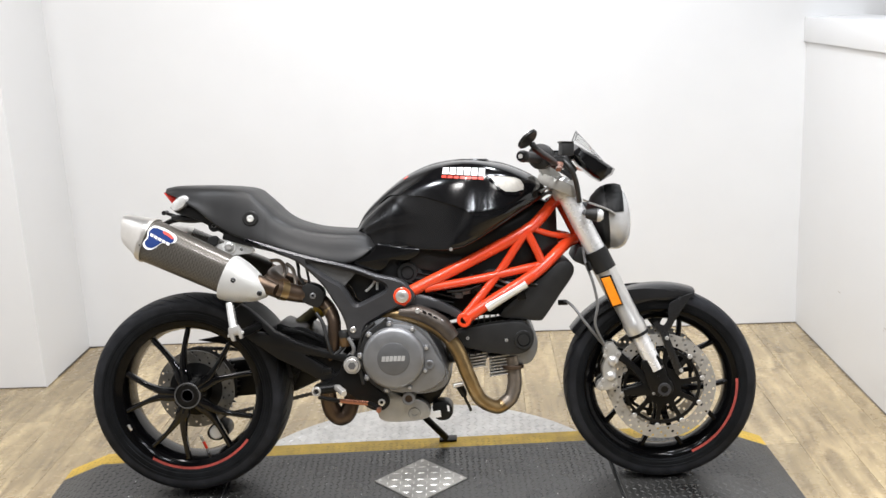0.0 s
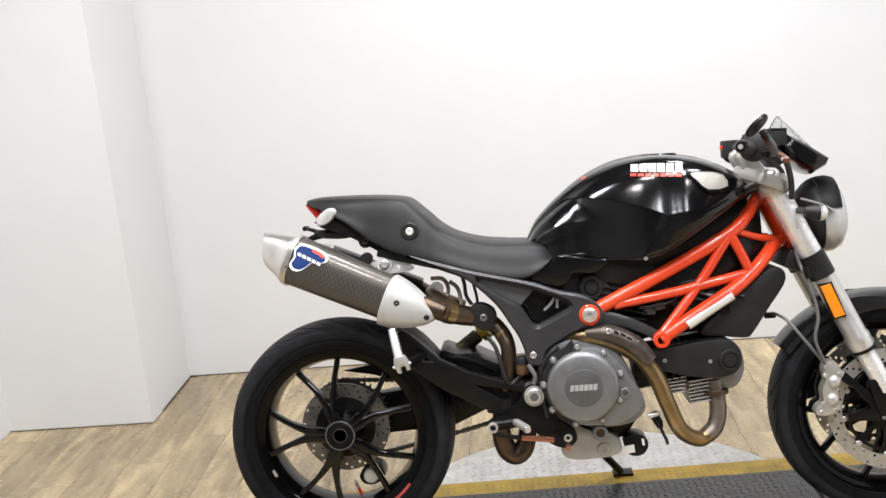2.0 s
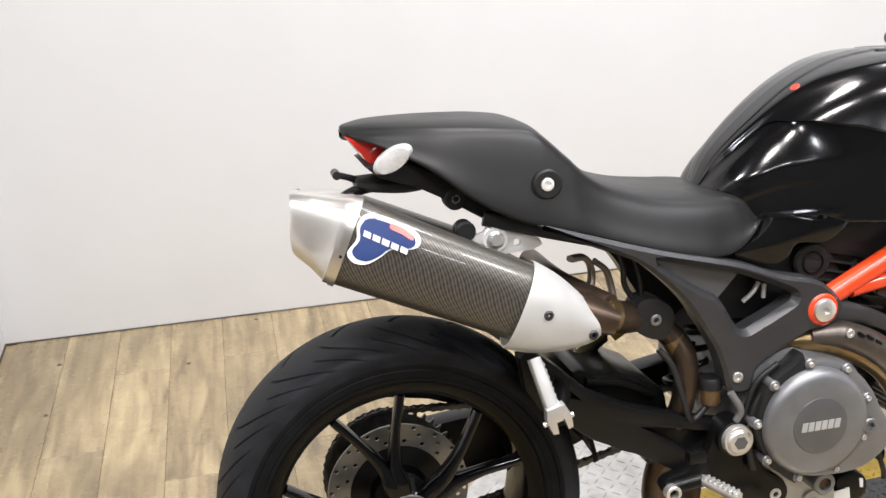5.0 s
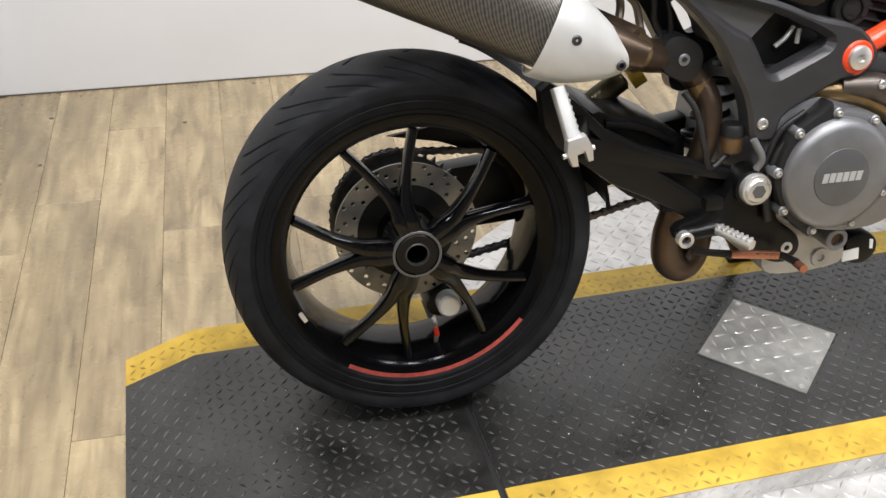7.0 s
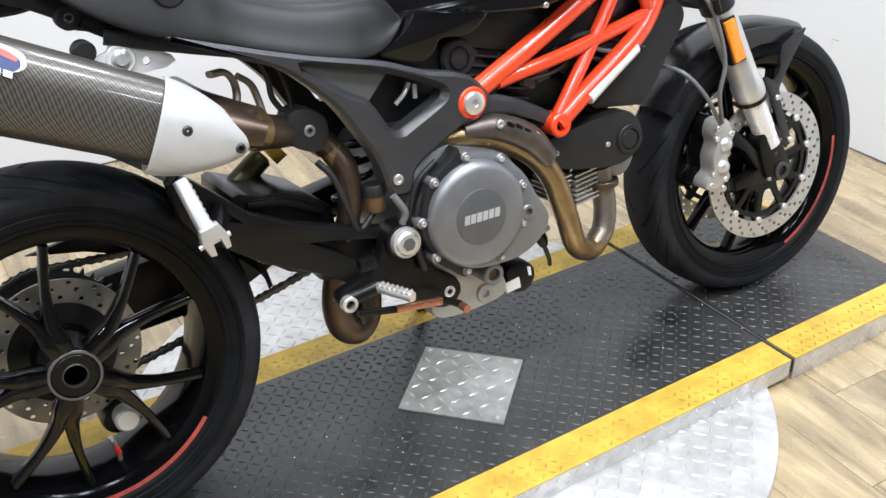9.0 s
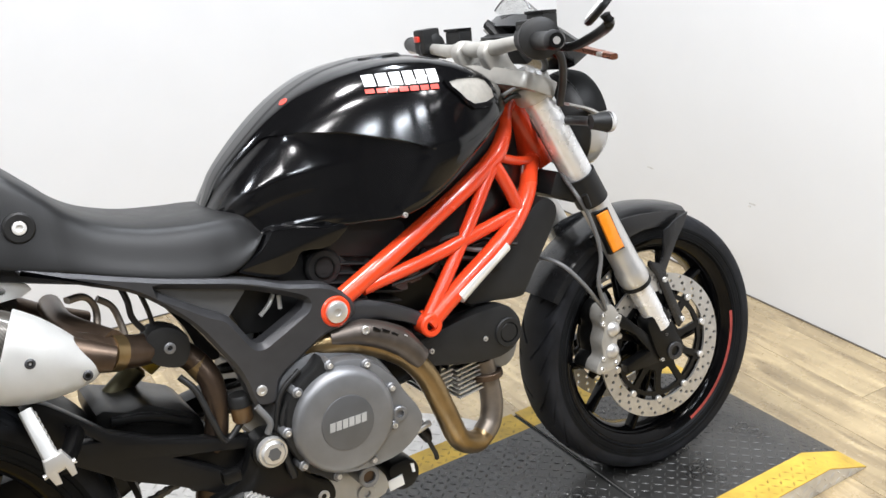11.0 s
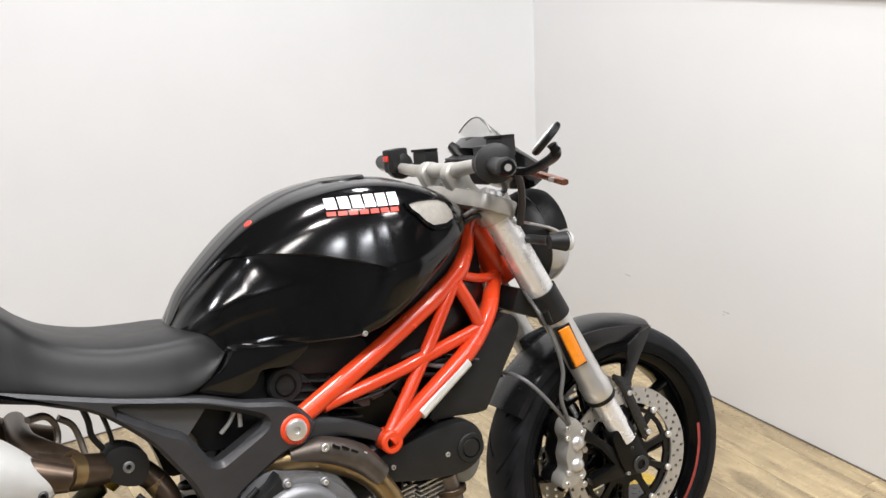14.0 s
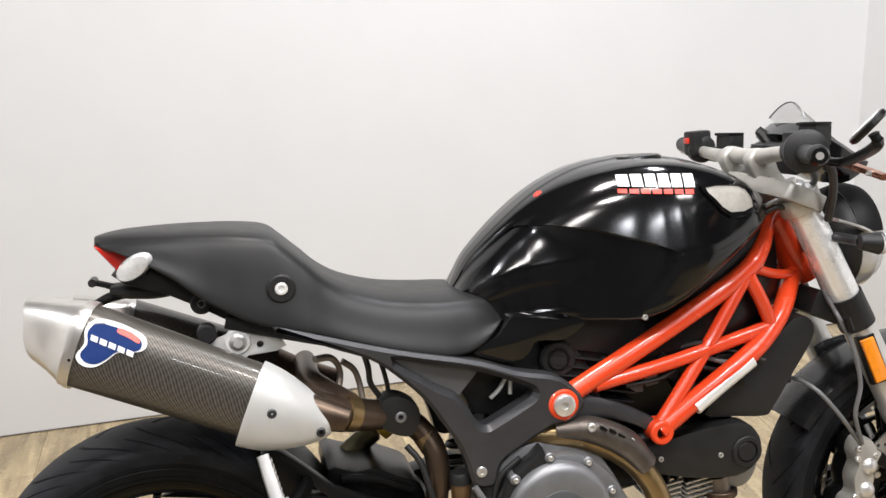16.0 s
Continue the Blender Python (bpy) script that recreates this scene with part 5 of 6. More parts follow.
def offset(loop, d):
    """The outline moved outwards by d (inwards: minus)."""
    n = len(loop)
    area = sum(loop[k][0] * loop[(k + 1) % n][1] - loop[(k + 1) % n][0] * loop[k][1] for k in range(n))
    sgn = 1 if area > 0 else -1
    out = []
    for k in range(n):
        tx, tz = loop[(k + 1) % n][0] - loop[k - 1][0], loop[(k + 1) % n][1] - loop[k - 1][1]
        ln = math.hypot(tx, tz)
        out.append((loop[k][0] + sgn * d * tz / ln, loop[k][1] - sgn * d * tx / ln))
    return out


def chamfered(outline, hole, y0, y1, wide, deep, ease):
    """A casting with an opening whose edge is cut to a broad chamfer on the face y0."""
    bm = bmesh.new()
    ring_at = lambda loop, y: [bm.verts.new((x, y, z)) for x, z in loop]
    sy = 1 if y1 > y0 else -1
    rings = [[ring_at(offset(outline, -ease), y0), ring_at(outline, y0 + sy * ease), ring_at(outline, y1)],
             [ring_at(offset(hole, wide), y0), ring_at(hole, y0 + sy * deep), ring_at(hole, y1)]]
    for face in (0, 2):
        edges = []
        for st in rings:
            v = st[face]
            edges += [bm.edges.new((v[k], v[(k + 1) % len(v)])) for k in range(len(v))]
        bmesh.ops.triangle_fill(bm, use_beauty=True, use_dissolve=True, edges=edges)
    for st in rings:
        for a_, b_ in ((0, 1), (1, 2)):
            for k in range(len(st[0])):
                m_ = (k + 1) % len(st[0])
                bm.faces.new((st[a_][k], st[a_][m_], st[b_][m_], st[b_][k]))
    bmesh.ops.recalc_face_normals(bm, faces=bm.faces)
    return bm


panel_o = [(0.405, 0.717), (0.478, 0.7), (0.552, 0.682), (0.512, 0.64), (0.485, 0.65), (0.445, 0.68)]
for sg in (-1, 1):
    cb_ = chamfered(sub_o, opening, sg * 0.174, sg * 0.134, 0.0095, 0.013, 0.006)
    for v in cb_.verts:
        v.co.y -= sg * 0.018 * ease((0.5 - v.co.x) / 0.24)
    sf = part("subframe_casting", cb_, M_CAST, bike, "dark grey cast subframe side plate", 25)
    part("inset_panel", plate(panel_o, sg * 0.146 - 0.004, sg * 0.146 + 0.004, 0.0), M_INSET, sf, "lighter grey inset panel")
    part("rail", bar([(0.33, sg * 0.135, 0.752), (0.24, sg * 0.115, 0.775), (0.15, sg * 0.1, 0.8)], 0.012, 0.01), M_MATTE, sf)
    part("lower_bolt", strip_bolt(0.535, 0.512, sg * 0.173 - (0.004 if sg < 0 else 0), 0.009), M_ALU, sf)
    part("front_arm", bar([(0.70, sg * 0.143, 0.592), (0.77, sg * 0.138, 0.577), (0.83, sg * 0.138, 0.55), (0.862, sg * 0.138, 0.527)], [0.026, 0.016, 0.013, 0.013], 0.01), M_CAST, sf)

for q_ in (((0.572, -0.12, 0.618), (0.588, -0.122, 0.632), (0.6, -0.12, 0.648)), ((0.606, -0.125, 0.622), (0.608, -0.125, 0.645))):
    part("cable_clip", tube(list(q_), 0.004, 8), M_BRACKET, bike, "bright cable clip")

# swingarm, peg hangers and shock
sw_o = [(0.198, 0.597), (0.219, 0.583), (0.244, 0.561), (0.295, 0.511), (0.359, 0.478), (0.419, 0.457), (0.51, 0.43), (0.54, 0.423), (0.562, 0.40), (0.546, 0.374), (0.505, 0.358), (0.487, 0.342), (0.463, 0.333), (0.424, 0.36), (0.374, 0.39), (0.302, 0.426), (0.244, 0.47), (0.211, 0.494), (0.19, 0.53), (0.182, 0.585)]
sw_h = [(0.238, 0.543), (0.278, 0.502), (0.245, 0.51)]
sw_h2 = [(0.384, 0.437), (0.42, 0.431), (0.508, 0.41), (0.488, 0.387), (0.47, 0.376), (0.434, 0.404)]
swa = part("swingarm", plate(sw_o, -0.15, -0.118, 0.007, [sw_h, sw_h2]), M_SWING, bike, "black cast swingarm")
part("web", plate(sw_h2, -0.13, -0.12, 0.0), M_BLACK, swa)
part("left_arm", plate([(0.55, 0.44), (0.56, 0.38), (0.3, 0.27), (0.04, 0.255), (-0.05, 0.29), (-0.05, 0.345), (0.04, 0.375), (0.3, 0.4)], 0.11, 0.165, 0.012), M_SWING, swa)
part("cross_beam", box((0.44, 0.0, 0.385), (0.08, 0.25, 0.07), 0.02), M_BLACK, swa)
part("chain_guard", plate([(-0.01, 0.452), (0.09, 0.468), (0.2, 0.47), (0.31, 0.45), (0.33, 0.36), (0.29, 0.28), (0.25, 0.28), (0.22, 0.36), (0.16, 0.405), (0.08, 0.435)], 0.1, 0.112, 0.003), M_MATTE, bike, "black plastic chain guard")
hug_bm = lathe([(0.322, 0.088), (0.332, 0.08), (0.338, 0.04), (0.339, 0.0), (0.338, -0.04), (0.332, -0.08), (0.322, -0.088), (0.323, -0.083), (0.33, -0.07), (0.334, 0.0), (0.33, 0.07), (0.323, 0.083)], (RA[0], 0, RA[1]), 56, a0=8, a1=74)
for v in hug_bm.verts:
    an = math.degrees(math.atan2(v.co.z - RA[1], v.co.x - RA[0]))
    v.co.y *= 1 - 0.85 * ease((an - 45) / 30)
    v.co.z += 0.012 * ease((an - 50) / 25)
part("rear_hugger", hug_bm, M_MATTE, bike, "matte black rear wheel hugger with a pointed tail")
inner = part("inner_guard", plate(rounded([(0.29, 0.522), (0.335, 0.512), (0.37, 0.512), (0.408, 0.493), (0.447, 0.469), (0.452, 0.42), (0.43, 0.36), (0.36, 0.375), (0.3, 0.44)], 3), -0.085, 0.085, 0.004), M_BLACK, bike, "matte black inner guard ahead of the rear wheel")
part("guard_rib", bar([(0.31, -0.088, 0.505), (0.37, -0.09, 0.495), (0.43, -0.088, 0.465)], 0.007, 0.007), M_BLACK, inner)
nut = part("swingarm_pivot_nut", lathe([(0, 0.199), (0.012, 0.199), (0.0175, 0.1985), (0.02, 0.196), (0.021, 0.193), (0.0245, 0.193), (0.026, 0.19), (0.026, 0.17), (0, 0.17)], (0.529, 0, 0.409), 32, close=False), M_ALU, bike, "bright swingarm pivot nut")
part("nut_socket", tube([(0.529, -0.2002, 0.409), (0.529, -0.196, 0.409)], 0.0115, 6, smooth=False), M_ENGDARK, nut, "hexagon recess of the nut")
pg = part("passenger_peg", bar([(0.184, -0.222, 0.61), (0.192, -0.238, 0.575), (0.2, -0.252, 0.54)], [0.0095, 0.0105, 0.011], 0.009, side=(0, 0.9, -0.4)), M_ENGLT, bike, "folded bare aluminium passenger footpeg")
part("peg_fork", moved(plate([(-0.014, 0.02), (0.014, 0.02), (0.02, 0.0), (0.017, -0.02), (0.009, -0.02), (0.007, -0.002), (-0.004, -0.002), (-0.006, -0.022), (-0.015, -0.02), (-0.019, 0.002)], -0.009, 0.009, 0.003), Matrix.Translation((0.206, -0.257, 0.528)) @ Matrix.Rotation(radians(-14), 4, "Y")), M_SILVER, pg)
part("peg_pin", tube([(0.184, -0.257, 0.519), (0.23, -0.257, 0.53)], 0.004, 10), M_ALU, pg)
part("peg_mount", bar([(0.21, -0.25, 0.522), (0.235, -0.19, 0.525), (0.25, -0.145, 0.53)], 0.011, 0.011), M_BLACK, pg)
for k in range(7):
    p = 0.12 + 0.12 * k
    part("peg_rib", box((0.184 + 0.016 * p + 0.0098, -0.222 - 0.03 * p, 0.61 - 0.07 * p), (0.004, 0.016, 0.0045), 0.001), M_SILVER, pg)
hang = rounded([(0.505, 0.425), (0.545, 0.432), (0.575, 0.395), (0.585, 0.345), (0.625, 0.312), (0.63, 0.282), (0.605, 0.264), (0.572, 0.272), (0.54, 0.296), (0.5, 0.325), (0.43, 0.32), (0.405, 0.332), (0.415, 0.35), (0.455, 0.36), (0.485, 0.385)], 3)
hg = part("footpeg_hanger", plate(hang, -0.17, -0.145, 0.005), M_BLACK, bike, "black rider footpeg hanger plate")
part("hanger_bolt", strip_bolt(0.608, 0.291, -0.171, 0.0105, 0.008), M_ALU, hg)
part("pivot_spacer", tube([(0.529, -0.182, 0.409), (0.529, -0.14, 0.409)], 0.031, 24), M_BLACK, hg)
part("peg", bar([(0.472, -0.165, 0.342), (0.49, -0.2, 0.339), (0.507, -0.235, 0.335)], [0.0085, 0.009, 0.008], 0.0075, side=(0, 0.1, 1)), M_SILVER, hg, "ribbed aluminium rider footpeg")
for k in range(7):
    p = 0.2 + 0.12 * k
    part("peg_rib", box((0.472 + 0.035 * p, -0.165 - 0.07 * p, 0.342 - 0.007 * p + 0.0075), (0.016, 0.0045, 0.0045), 0.001, pose(0, 0, 0, 0, 0, 24)), M_ALU, hg)
part("peg_hinge", tube([(0.412, -0.17, 0.335), (0.474, -0.168, 0.341)], [0.011, 0.0125], 16), M_BLACK, hg)
part("hinge_ring", ring((0.418, 0.333), 0.008, 0.0135, -0.19, -0.175, 20), M_ALU, hg)
bp_ = part("brake_pedal", bar([(0.425, -0.196, 0.318), (0.5, -0.2, 0.305), (0.57, -0.203, 0.298), (0.605, -0.21, 0.283)], [0.005, 0.006, 0.006, 0.006], 0.005), M_BLACK, bike, "brake pedal with worn copper-coloured shank")
part("pedal_shank", bar([(0.49, -0.2025, 0.307), (0.53, -0.204, 0.303), (0.572, -0.206, 0.298)], [0.0058, 0.0068, 0.0065], 0.005), M_COPPER, bp_)
part("pedal_tip", tube([(0.605, -0.232, 0.281), (0.605, -0.205, 0.281)], 0.007, 14), M_COPPER, bp_)
part("brake_switch", box((0.455, -0.19, 0.395), (0.03, 0.02, 0.02), 0.004), M_BLACK, bike)
shock = part("shock_absorber", tube([(0.33, 0.045, 0.497), (0.335, 0.045, 0.5), (0.388, 0.045, 0.537), (0.392, 0.045, 0.54)], [0.013, 0.02, 0.02, 0.013], 20, smooth=False), M_CAN, bike, "shock absorber with gold preload ring and canister")
part("preload_ring", tube([(0.397, 0.04, 0.543), (0.416, 0.037, 0.556)], 0.026, 20), M_GOLD, shock, "gold preload ring")
for k in range(6):
    zz = 0.43 + k * 0.03
    part("spring_coil", tube([(0.525 + 0.012 * k + 0.033 * math.cos(a), 0.033 * math.sin(a), zz + 0.03 * a / (2 * math.pi)) for a in np.linspace(0, 2 * math.pi, 13)], 0.006, 8, smooth=False), M_BLACK, shock)
part("hinge_rubber", plate(rounded([(0.385, 0.642), (0.412, 0.648), (0.442, 0.63), (0.447, 0.602), (0.43, 0.576), (0.398, 0.584), (0.376, 0.607)], 3), -0.135, -0.085, 0.006), M_MATTE, bike, "black exhaust hanger block with a bolt")
part("hanger_bolt", strip_bolt(0.414, 0.612, -0.137, 0.0095, 0.01), M_ENGINE, hg)

# engine
eng_o = rounded([(0.545, 0.40), (0.56, 0.36), (0.575, 0.345), (0.6, 0.33), (0.64, 0.32), (0.68, 0.312), (0.735, 0.31), (0.785, 0.322), (0.812, 0.355), (0.80, 0.40), (0.77, 0.47), (0.72, 0.53), (0.62, 0.545), (0.56, 0.50)], 3)
part("crankcase", plate(rounded([(0.58, 0.36), (0.6, 0.27), (0.64, 0.245), (0.74, 0.255), (0.79, 0.3), (0.8, 0.36)], 3), -0.09, 0.15, 0.01), M_BLACK, bike, "dark lower crankcase")
eng = part("engine", plate(eng_o, -0.165, 0.17, 0.012), M_ENGINE, bike, "grey air-cooled twin-cylinder engine")
cover_o = rounded([(0.56, 0.425), (0.58, 0.37), (0.605, 0.345), (0.66, 0.326), (0.735, 0.325), (0.785, 0.348), (0.805, 0.385), (0.78, 0.435), (0.755, 0.48), (0.70, 0.525), (0.62, 0.525), (0.575, 0.49)], 3)
part("side_cover", plate(cover_o, -0.2, -0.16, 0.012), M_ENGINE, eng)
part("cover_backing", plate(rounded([(0.554, 0.425), (0.574, 0.37), (0.6, 0.343), (0.635, 0.335), (0.64, 0.53), (0.618, 0.53), (0.57, 0.493)], 3), -0.203, -0.165, 0.006), M_MATTE, eng, "black rear edge of the engine cover")
part("sump_plate", plate(rounded([(0.588, 0.34), (0.612, 0.348), (0.64, 0.312), (0.68, 0.292), (0.72, 0.285), (0.745, 0.262), (0.74, 0.228), (0.668, 0.218), (0.61, 0.222), (0.59, 0.245), (0.6, 0.285)], 3), -0.128, 0.1, 0.006), M_ENGLT, eng, "bare light alloy lower case")
part("sump_plug", lathe([(0, 0.127), (0.006, 0.127), (0.007, 0.132), (0.0165, 0.132), (0.0185, 0.128), (0.0185, 0.11), (0, 0.11)], (0.701, 0, 0.244), 24, close=False), M_ENGLT, eng)
part("sight_glass", ring((0.69, 0.302), 0.0115, 0.0195, -0.186, -0.11, 28, 0.002), M_ENGINE, eng)
part("sight_window", disc((0.69, 0.302), 0.0117, -0.18, -0.11, 20), M_PIPEG, eng)
clu = part("clutch_cover", lathe([(0, 0.2225), (0.05, 0.2225), (0.078, 0.2215), (0.086, 0.218), (0.0905, 0.211), (0.0915, 0.2), (0.0915, 0.16), (0, 0.16)], (0.654, 0, 0.43), 72, close=False), M_ENGINE, eng, "round grey clutch cover with raised centre")
part("cover_centre", lathe([(0, 0.2248), (0.0445, 0.2246), (0.047, 0.2238), (0.048, 0.2215), (0, 0.2215)], (0.654, 0, 0.43), 56, close=False), M_ENGDARK, clu)
for i in range(6):
    part("name_bar", plate([(0.619 + i * 0.0115, 0.4235), (0.6285 + i * 0.0115, 0.4235), (0.631 + i * 0.0115, 0.4385), (0.6215 + i * 0.0115, 0.4385)], -0.2258, -0.224, 0.0), M_LETTER, clu, "pale bar of the cover emblem")
for k in range(9):
    p = polar((0.654, 0.43), 0.099, 15 + 40 * k, 0)
    part("cover_lug", disc((p[0], p[2]), 0.009, -0.205, -0.17, 16, 0.002), M_ENGINE, clu)
    part("cover_bolt", strip_bolt(p[0], p[2], -0.2085, 0.0048), M_ALU, clu)
part("oil_filler", ring((0.757, 0.405), 0.007, 0.014, -0.206, -0.17, 20, 0.002), M_ENGINE, eng)
hn = part("horn", plate(rounded([(0.756, 0.266), (0.78, 0.275), (0.803, 0.272), (0.816, 0.256), (0.815, 0.235), (0.8, 0.219), (0.776, 0.217), (0.76, 0.23)], 4), -0.12, -0.05, 0.007), M_BLACK, eng, "black horn under the crankcase")
part("horn_tab", plate([(0.748, 0.246), (0.779, 0.25), (0.781, 0.229), (0.75, 0.226)], -0.1235, -0.1205, 0.001), M_WHITE, hn, "bright metal tab")
part("horn_label", plate([(0.799, 0.264), (0.806, 0.262), (0.807, 0.245), (0.801, 0.246)], -0.1215, -0.119, 0.0), M_PAPER, hn)
part("oil_sensor", tube([(0.835, -0.1, 0.325), (0.848, -0.1, 0.3), (0.853, -0.1, 0.285)], [0.012, 0.012, 0.008], 14), M_BLACK, eng)
part("engine_cable", tube([(0.853, -0.1, 0.285), (0.858, -0.1, 0.27), (0.866, -0.095, 0.252), (0.87, -0.09, 0.238)], 0.0045, 10), M_HOSE, eng)
part("banjo_fitting", tube([(0.82, -0.12, 0.322), (0.852, -0.12, 0.328)], [0.008, 0.006], 12), M_ALU, eng)
part("engine_cable", tube([(0.585, -0.19, 0.50), (0.56, -0.185, 0.46), (0.553, -0.18, 0.40), (0.56, -0.18, 0.35)], 0.007, 10), M_HOSE, eng)
part("engine_cable", tube([(0.60, -0.185, 0.53), (0.565, -0.18, 0.5), (0.548, -0.175, 0.45), (0.545, -0.17, 0.42)], 0.005, 10), M_HOSE, eng)
# horizontal cylinder with its belt cover and fins
bc = rounded([(0.83, 0.487), (0.88, 0.5), (0.95, 0.51), (1.02, 0.513), (1.052, 0.5), (1.068, 0.468), (1.056, 0.43), (1.015, 0.412), (0.95, 0.418), (0.89, 0.432), (0.84, 0.45)], 3)
belt = part("belt_cover", plate(bc, -0.134, -0.09, 0.008), M_MATTE, eng, "matte black cam belt cover")
part("belt_cover_round", ring((1.036, 0.457), 0.02, 0.029, -0.138, -0.127, 32, 0.002), M_MATTE, belt)
part("belt_cover_cap", disc((1.036, 0.457), 0.0195, -0.137, -0.127, 32, 0.003), M_MATTE, belt)
part("cover_screw", strip_bolt(0.985, 0.458, -0.136, 0.005), M_ALU, belt)
part("cover_screw", strip_bolt(0.87, 0.468, -0.136, 0.005), M_ALU, belt)
part("cylinder_head", plate(rounded([(1.0, 0.51), (1.06, 0.49), (1.08, 0.44), (1.065, 0.39), (1.03, 0.375), (0.98, 0.41)], 3), -0.1, 0.12, 0.01), M_ENGINE, eng)
for k in range(8):
    x = 0.865 + k * 0.0185
    fin = plate([(x + 0.005, 0.408 + 0.003 * k), (x + 0.009, 0.408 + 0.003 * k), (x + 0.022, 0.505), (x + 0.018, 0.505)], -0.115, 0.12, 0.0008)
    part("cooling_fin", fin, M_MATTE, eng)
for k in range(7):
    part("cooling_fin", box((0.968 - 0.001 * k, 0.0, 0.404 - 0.0095 * k), (0.072 - 0.002 * k, 0.2, 0.0035), 0.0008, pose(0, 0, 0, 0, -7, 0)), M_ALU, eng)
for k in range(5):
    part("cooling_fin", box((0.898 - 0.001 * k, 0.0, 0.412 - 0.0095 * k), (0.06 - 0.002 * k, 0.2, 0.0035), 0.0008, pose(0, 0, 0, 0, -7, 0)), M_ALU, eng)
part("cylinder_barrel", tube([(0.80, 0, 0.43), (1.02, 0, 0.455)], 0.062, 28), M_BLACK, eng)
# upright cylinder behind the frame
part("upright_barrel", tube([(0.735, 0, 0.52), (0.78, 0, 0.69)], 0.062, 28), M_BLACK, eng)
for k in range(8):
    zc_ = 0.545 + 0.016 * k
    part("cooling_fin", box((0.742 + 0.0042 * k, 0, zc_), (0.16, 0.24, 0.0035), 0.001, pose(0, 0, 0, 0, 14, 0)), M_MATTE, eng)
part("upright_head", box((0.785, 0, 0.70), (0.16, 0.23, 0.07), 0.012, pose(0, 0, 0, 0, 14, 0)), M_MATTE, eng)
ub = part("upright_belt_cover", plate(rounded([(0.668, 0.685), (0.695, 0.704), (0.73, 0.688), (0.765, 0.625), (0.77, 0.58), (0.72, 0.58), (0.68, 0.63)], 3), -0.112, -0.075, 0.008), M_MATTE, eng, "matte black belt cover of the upright cylinder")
part("belt_cover_round", disc((0.698, 0.669), 0.033, -0.12, -0.09, 32, 0.004), M_MATTE, ub)
part("belt_cover_cap", ring((0.698, 0.669), 0.0165, 0.0195, -0.1225, -0.118, 32, 0.001), M_BLACK, ub)
intake = part("throttle_body", tube([(0.80, 0, 0.70), (0.87, 0, 0.68), (0.93, 0, 0.70)], 0.045, 20), M_BLACK, bike, "black throttle bodies and wiring")
for k in range(14):
    rnd = random.Random(40 + k)
    x, z = 0.78 + rnd.random() * 0.26, 0.58 + rnd.random() * 0.12
    z = min(z, 0.53 + (x - 0.72) * 0.5) if k % 2 else z
    part("connector", box((x, -0.075 - rnd.random() * 0.04, z), (0.018 + 0.02 * rnd.random(), 0.03, 0.014 + 0.012 * rnd.random()), 0.003, pose(0, 0, 0, 0, rnd.uniform(-40, 40), 0)), (M_BLACK, M_MATTE, M_HOSE, M_ENGINE)[k % 4], intake)
for k in range(8):
    rnd = random.Random(90 + k)
    p = [(0.76 + rnd.random() * 0.1, -0.13 + rnd.random() * 0.04, 0.58 + rnd.random() * 0.1)]
    for j in range(3):
        p.append((p[-1][0] + 0.05 + rnd.random() * 0.05, -0.13 + rnd.random() * 0.06, p[-1][2] + rnd.uniform(-0.03, 0.045)))
    part("cable", tube(p, 0.0035 + 0.002 * rnd.random(), 8), (M_HOSE, M_HOSE, M_CABLE)[k % 3], intake)
# added black filler, keeps the gaps between cylinders and frame dark
part("dark_gap_filler", plate(rounded([(0.7, 0.5), (0.86, 0.52), (1.0, 0.53), (1.07, 0.59), (1.1, 0.67), (1.0, 0.72), (0.86, 0.72), (0.72, 0.68)], 3), -0.06, 0.06, 0.008), M_BLACK, eng)
part("airbox", loft_half([(0.6, [(0, 0.74), (0.085, 0.735), (0.09, 0.70), (0.085, 0.62), (0, 0.61)]), (0.75, [(0, 0.76), (0.1, 0.755), (0.102, 0.70), (0.098, 0.61), (0, 0.6)]), (0.95, [(0, 0.81), (0.115, 0.8), (0.118, 0.72), (0.11, 0.63), (0, 0.61)]), (1.08, [(0, 0.87), (0.085, 0.855), (0.1, 0.77), (0.095, 0.68), (0, 0.66)]), (1.15, [(0, 0.85), (0.05, 0.84), (0.062, 0.77), (0.058, 0.71), (0, 0.69)])], 24, 20), M_BLACK, bike, "black airbox below the tank")
part("seat_tray", plate(rounded([(0.42, 0.735), (0.5, 0.728), (0.6, 0.74), (0.66, 0.73), (0.67, 0.61), (0.6, 0.585), (0.545, 0.59), (0.525, 0.63), (0.47, 0.685)], 3), -0.105, 0.105, 0.01), M_MATTE, bike, "black tray below the seat")
boxo = rounded([(0.965, 0.53), (1.03, 0.515), (1.085, 0.508), (1.104, 0.52), (1.15, 0.585), (1.186, 0.635), (1.194, 0.662), (1.182, 0.682), (1.15, 0.685), (1.1, 0.645), (1.04, 0.6)], 3)
part("battery_box", plate(boxo, -0.115, 0.115, 0.012), M_MATTE, bike, "matte black box hung in front of the engine")

